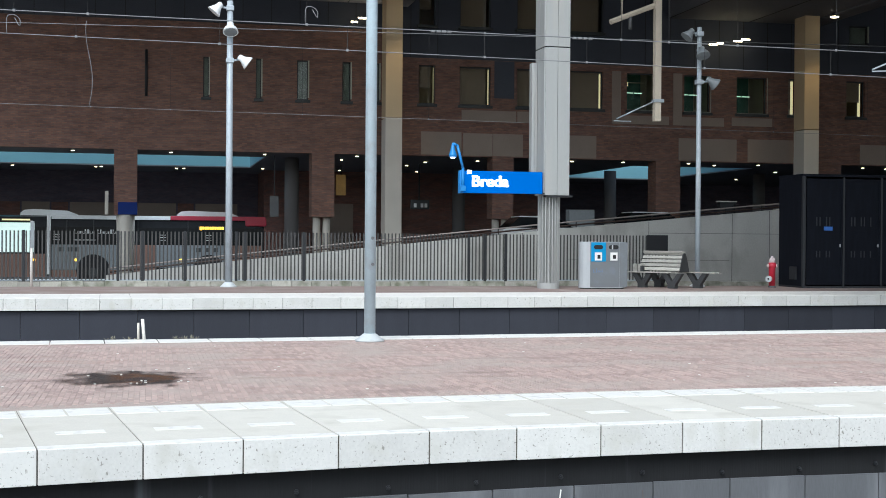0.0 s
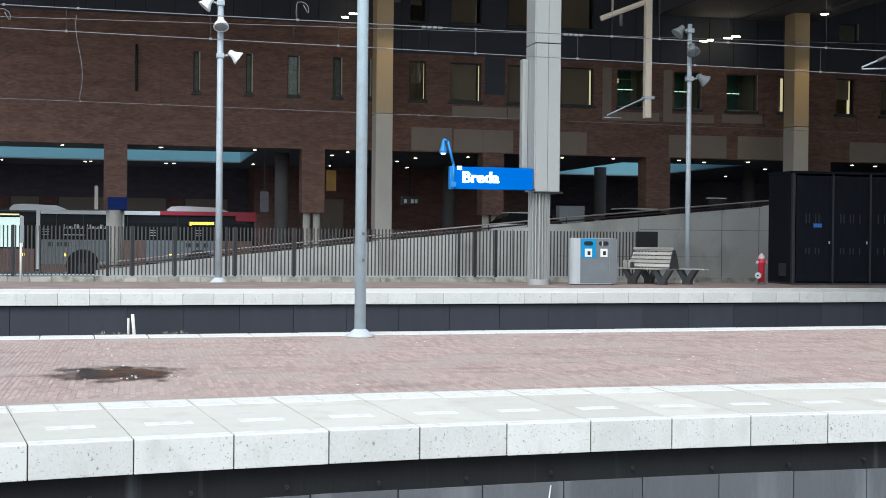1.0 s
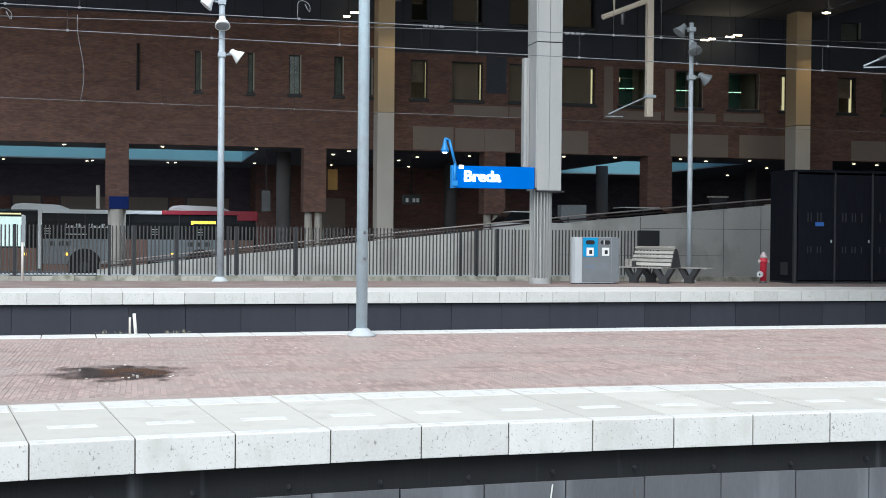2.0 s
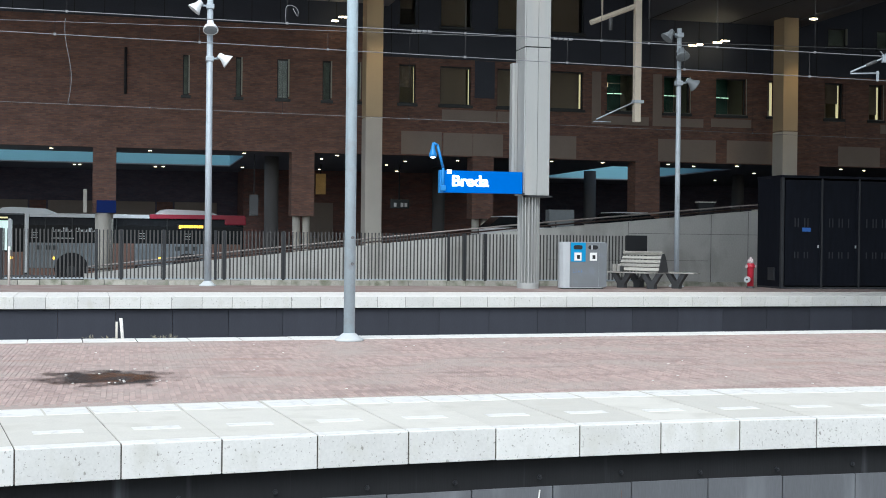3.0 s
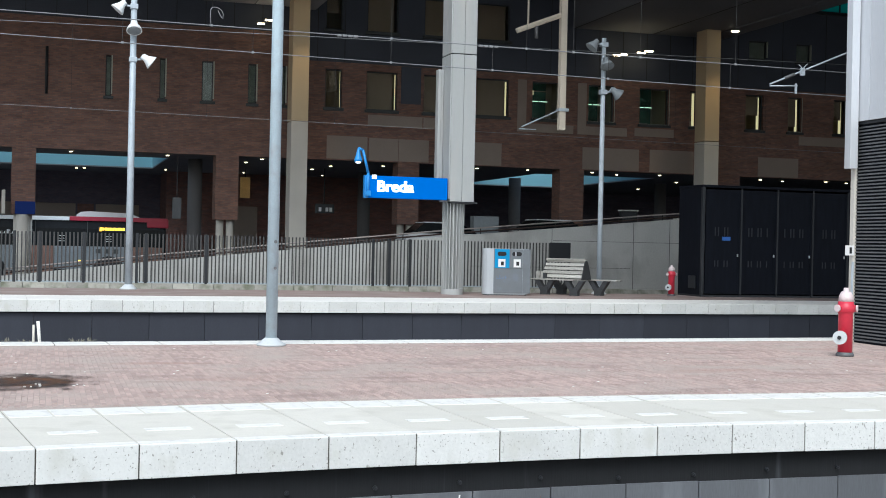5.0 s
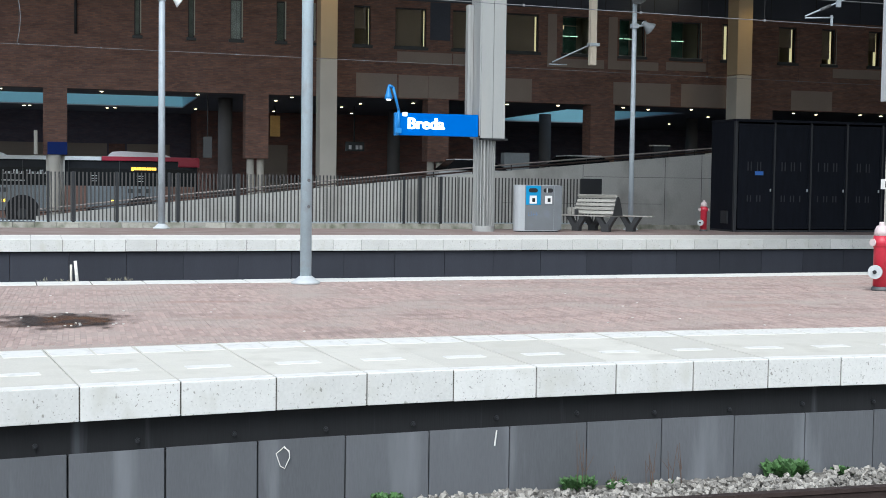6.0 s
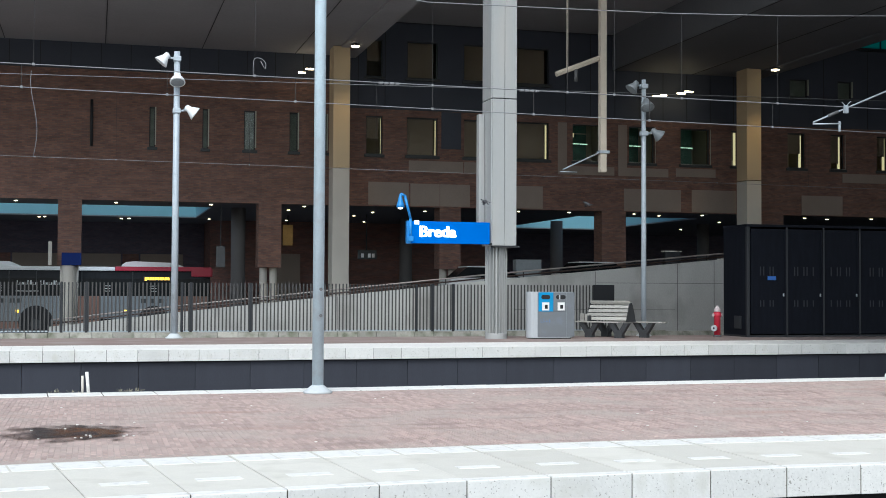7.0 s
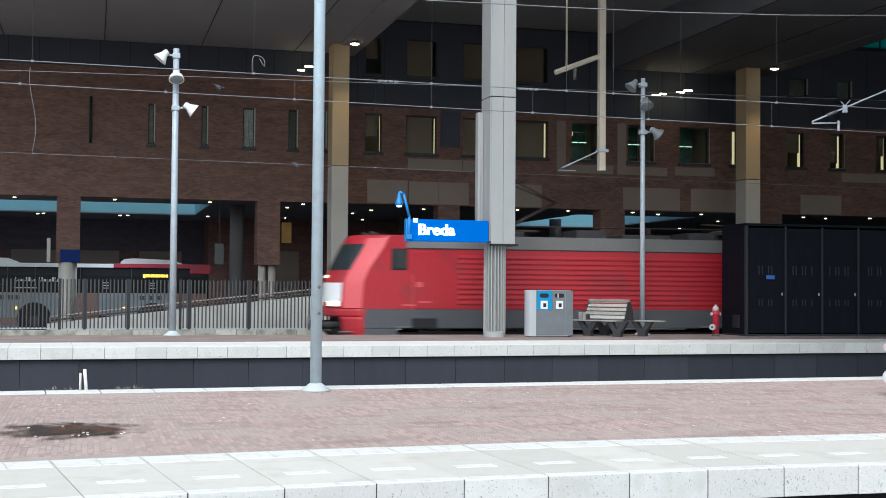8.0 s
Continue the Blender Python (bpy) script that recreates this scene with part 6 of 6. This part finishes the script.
# ---- pigeons ----
def pigeon():
    b = thing("pigeon", (26, 43, 0.5), "dark grey pigeon in flight", "bird", "pigeons")
    bm = bmesh.new()
    bmesh.ops.create_uvsphere(bm, u_segments=12, v_segments=8, radius=0.07)
    bmesh.ops.scale(bm, vec=(2.1, 1.0, 0.9), verts=bm.verts)
    part("body", bm, M_BIRD, b)
    bm = bmesh.new()
    bmesh.ops.create_uvsphere(bm, u_segments=10, v_segments=6, radius=0.04)
    bmesh.ops.transform(bm, matrix=Matrix.Translation((-0.16, 0, 0.04)), verts=bm.verts)
    h = part("head", bm, M_BIRD, b)
    part("beak", tubes([((-0.19, 0, 0.035), (-0.225, 0, 0.03), 0.012, 0.003)], 6), M_CAST, h)
    bm = bmesh.new(); prism(bm, [(0.10, -0.03), (0.28, -0.07), (0.28, 0.07), (0.10, 0.03)], "z", -0.008, 0.008); part("tail", bm, M_BIRD, b)
    ws = []
    for s in (-1, 1):
        bm = bmesh.new()
        prism(bm, [(-0.09, 0), (0.08, 0), (0.10, s * 0.16), (0.12, s * 0.33), (0.03, s * 0.30), (-0.08, s * 0.14)], "z", -0.006, 0.006)
        w = part("wing", bm, M_BIRD, b)
        w.matrix_basis = pose(0, s * 0.045, 0.03)
        ws.append((w, s))
    return b, ws


pigeon_a, pigeon_b = pigeon(), pigeon()
for bird, wings in (pigeon_a, pigeon_b):
    bird.scale = (0.62, 0.62, 0.62)

# ---- small things on the middle platform ----
bm = bmesh.new()
bm.faces.new([bm.verts.new((-0.18 + 0.85 * math.cos(i * math.pi / 20), 13.15 + 1.05 * math.sin(i * math.pi / 20), 0.009)) for i in range(40)])
tagged(new("puddle", mesh("puddle", bm, M_WET)), "dark wet patch drying on the clinkers", "puddle")

rn = random.Random(9)
lm = []
for j in range(3):
    bm = bmesh.new()
    prism(bm, [(0.012 * math.cos(a) * rn.uniform(.6, 1.4), 0.014 * math.sin(a) * rn.uniform(.6, 1.4)) for a in [i * 1.047 for i in range(6)]], "z", 0, 0.006)
    lm.append(mesh("litter", bm, M_PAINT))
for i in range(46):
    o = new("litter", lm[i % 3])
    if i < 14:
        o.matrix_basis = pose(-0.18 + rn.uniform(-0.55, 0.6), 13.2 + rn.uniform(-0.6, 0.75), 0.011, 0, 0, rn.uniform(0, 360))
    else:
        o.matrix_basis = pose(rn.uniform(-1.5, 12), rn.uniform(11.6, 17.2), 0.002, 0, 0, rn.uniform(0, 360))
    tagged(o, "tiny pale scrap lying on the clinkers", "litter", "litter")

sk_ = thing("marker_stakes", (-0.08, 18.05, 0), "short white and grey stakes at the platform edge", "stake")
part("white_stake", tubes([((0.02, 0, 0), (-0.005, 0, 0.29), 0.022)], 8), M_PAINT, sk_)
part("grey_stake", tubes([((-0.06, 0, 0), (-0.06, 0, 0.24), 0.016)], 8), M_COLUMN, sk_)


def weed(x, y, z, r, n, leafy=True, tall=0.0):
    w = thing("weed_tuft", (x, y, z), "green weed tuft growing by the platform wall" if leafy else "dry pale grass blades at the platform edge", "plant", "weeds")
    rr = random.Random(int(1000 * (x + 50)))
    bm = bmesh.new()
    for i in range(n):
        a, e = rr.uniform(0, 6.28), rr.uniform(0.2, 1.3)
        d = Vector((math.cos(a) * math.cos(e), math.sin(a) * math.cos(e), math.sin(e)))
        s = d.cross(Vector((0, 0, 1))).normalized() * r * (0.15 if leafy else 0.05)
        p = Vector((rr.uniform(-r, r) * 0.8, rr.uniform(-r, r) * 0.4, r * 0.35 * rr.random() if leafy else 0.0))
        q = rr.uniform(0.35, 0.6) if leafy else rr.uniform(0.6, 1.2)
        tip = p + d * r * q
        midp = p + d * r * q * 0.55 + Vector((0, 0, r * 0.05))
        v = [bm.verts.new(c) for c in (p, midp - s, tip, midp + s)]
        bm.faces.new(v)
    part("foliage" if leafy else "blade_tuft", bm, M_LEAF if leafy else M_DRY, w)
    if tall:
        bm = bmesh.new()
        for i in range(4):
            x0 = rr.uniform(-0.08, 0.08)
            tube(bm, (x0, 0, 0), (x0 + rr.uniform(-.06, .06), rr.uniform(-.04, .02), tall * rr.uniform(0.6, 1)), 0.004, 0.002, 5)
            tube(bm, (x0, 0, tall * 0.3), (x0 + rr.uniform(-.1, .1), 0, tall * 0.55), 0.003, 0.001, 5)
        part("dry_stem", bm, M_STALK, w)


for x, r, n, tall in ((2.15, 0.13, 60, 0), (3.72, 0.15, 70, 0.5), (4.05, 0.10, 45, 0.2), (5.55, 0.20, 120, 0), (6.1, 0.10, 60, 0), (4.38, 0.05, 12, 0.35), (4.55, 0.05, 12, 0.4)):
    weed(x, near_edge(x) - 0.02, BED_Z, r, n * 3, True, tall)
for x in (-0.5, -0.25, 0.35, 0.5, 0.62):
    weed(x, mid_back(x) - 0.08, 0, 0.075, 11, False)

# scratched marks on the wall panels
bm = bmesh.new()
sweep(bm, [(1.39 + 0.045 * math.cos(k * 0.7) * (1 + 0.3 * math.sin(2.1 * k)), near_edge(1.39) + 0.093, -0.60 + 0.075 * math.sin(k * 0.7) + 0.01 * math.cos(3 * k)) for k in range(12)], 0.004, 5)
part("chalk_scribble", bm, M_PAINT, platform, "white chalk scribble on the wall")
part("white_stick", tubes([((3.045, near_edge(3.05) + 0.085, -0.61), (3.06, near_edge(3.05) + 0.085, -0.49), 0.006)], 6), M_PAINT, platform)

# ---- clinkers of the middle platform, last ----
def brick_mesh(v, f, x, y, z, rot):
    n = len(v)
    w, l = 0.0235, 0.0985
    for dx, dy, dz in ((-w, -l, -0.02), (w, -l, -0.02), (w, l, -0.02), (-w, l, -0.02), (-w + .002, -l + .002, 0), (w - .002, -l + .002, 0), (w - .002, l - .002, 0), (-w + .002, l - .002, 0)):
        v.append((x + dx, y + dy, z + dz + rot * dx))
    f += [(n + 4, n + 5, n + 6, n + 7), (n, n + 1, n + 5, n + 4), (n + 1, n + 2, n + 6, n + 5), (n + 2, n + 3, n + 7, n + 6), (n + 3, n, n + 4, n + 7)]


rb = random.Random(11)
v, f = [], []
v1, f1 = [], []
brick_mesh(v1, f1, 0, 0, 0, 0)
single = bpy.data.meshes.new("clinker")
single.from_pydata(v1, [], f1)
single.materials.append(M_CLINKER_ONE)
count = 0
for i in range(int(19.5 / 0.05)):
    x = -4.0 + i * 0.05 + rb.uniform(-0.0015, 0.0015)
    for j in range(36):
        y = 10.9 + j * 0.205 + (0.1025 if i % 2 else 0)
        if y - 0.1 < near_back(x) + 0.01 or y + 0.1 > mid_back(x) - 0.63:
            continue
        z = rb.uniform(-0.0015, 0.0015) + 0.0025 * noise.noise((x * 0.8, y * 0.8, 0))
        if 0.2 < x < 2.35 and y < 12.0 and count < 300:
            o = new("clinker", single); o.parent = platform
            o.matrix_basis = pose(x, y, z, 0, 0, rb.uniform(-1, 1)); count += 1
        else:
            brick_mesh(v, f, x, y, z, rb.uniform(-0.06, 0.06))
me = bpy.data.meshes.new("clinker_paving")
me.from_pydata(v, [], f)
me.materials.append(M_CLINKER)
o = new("clinker_paving", me)
o.parent = platform
tagged(o, kind="stuff")


# ---- what moves ----
def motions():
    walk(loco, [(t, pose(7.0 + 18.7 * (8.0 - t), 39.95, RAIL_Z)) for t in (0.0, 1.0, 2.0, 3.0, 4.0, 5.0, 6.0, 6.5, 7.0, 7.25, 7.5, 7.75, 8.0)])
    flights = (
        (pigeon_a, [(0.0, 26.0, 43.0, -0.925), (5.6, 26.0, 43.0, -0.925), (6.2, 20.0, 40.2, 3.0), (6.5, 14.8, 37.5, 4.5), (6.8, 11.49, 35.0, 4.26), (6.9, 11.18, 35.0, 4.04), (7.0, 10.71, 35.0, 3.95), (7.1, 10.2, 35.0, 4.2), (7.2, 9.4, 35.0, 4.5), (7.3, 8.58, 35.0, 4.73),
                    (7.6, 6.19, 35.0, 5.3), (7.7, 5.24, 35.0, 5.8), (7.8, 4.61, 35.0, 6.1), (8.0, 3.2, 35.0, 6.81)]),
        (pigeon_b, [(0.0, 27.0, 43.4, -0.925), (6.2, 27.0, 43.4, -0.925), (6.7, 20.0, 40.2, 3.6), (7.0, 14.6, 37.0, 4.1), (7.2, 12.26, 35.0, 3.81), (7.3, 11.29, 35.0, 3.86), (7.4, 10.15, 35.0, 3.96), (7.5, 9.35, 35.0, 4.12), (7.7, 7.63, 35.0, 4.26), (7.8, 6.84, 35.0, 4.65), (8.0, 5.31, 35.0, 4.78)]),
    )
    for (bird, wings), rows in flights:
        walk(bird, [(t, pose(x, y, z, 0, 12, 0)) for t, x, y, z in rows])
        for wing, s in wings:
            beat = [(0.0, 20.0), (5.5, 20.0)] + [(5.6 + 0.1 * i, 55.0 if i % 2 else -35.0) for i in range(25)]
            walk(wing, [(t, pose(0, s * 0.045, 0.03, s * a, 0, 0)) for t, a in beat])


motions()
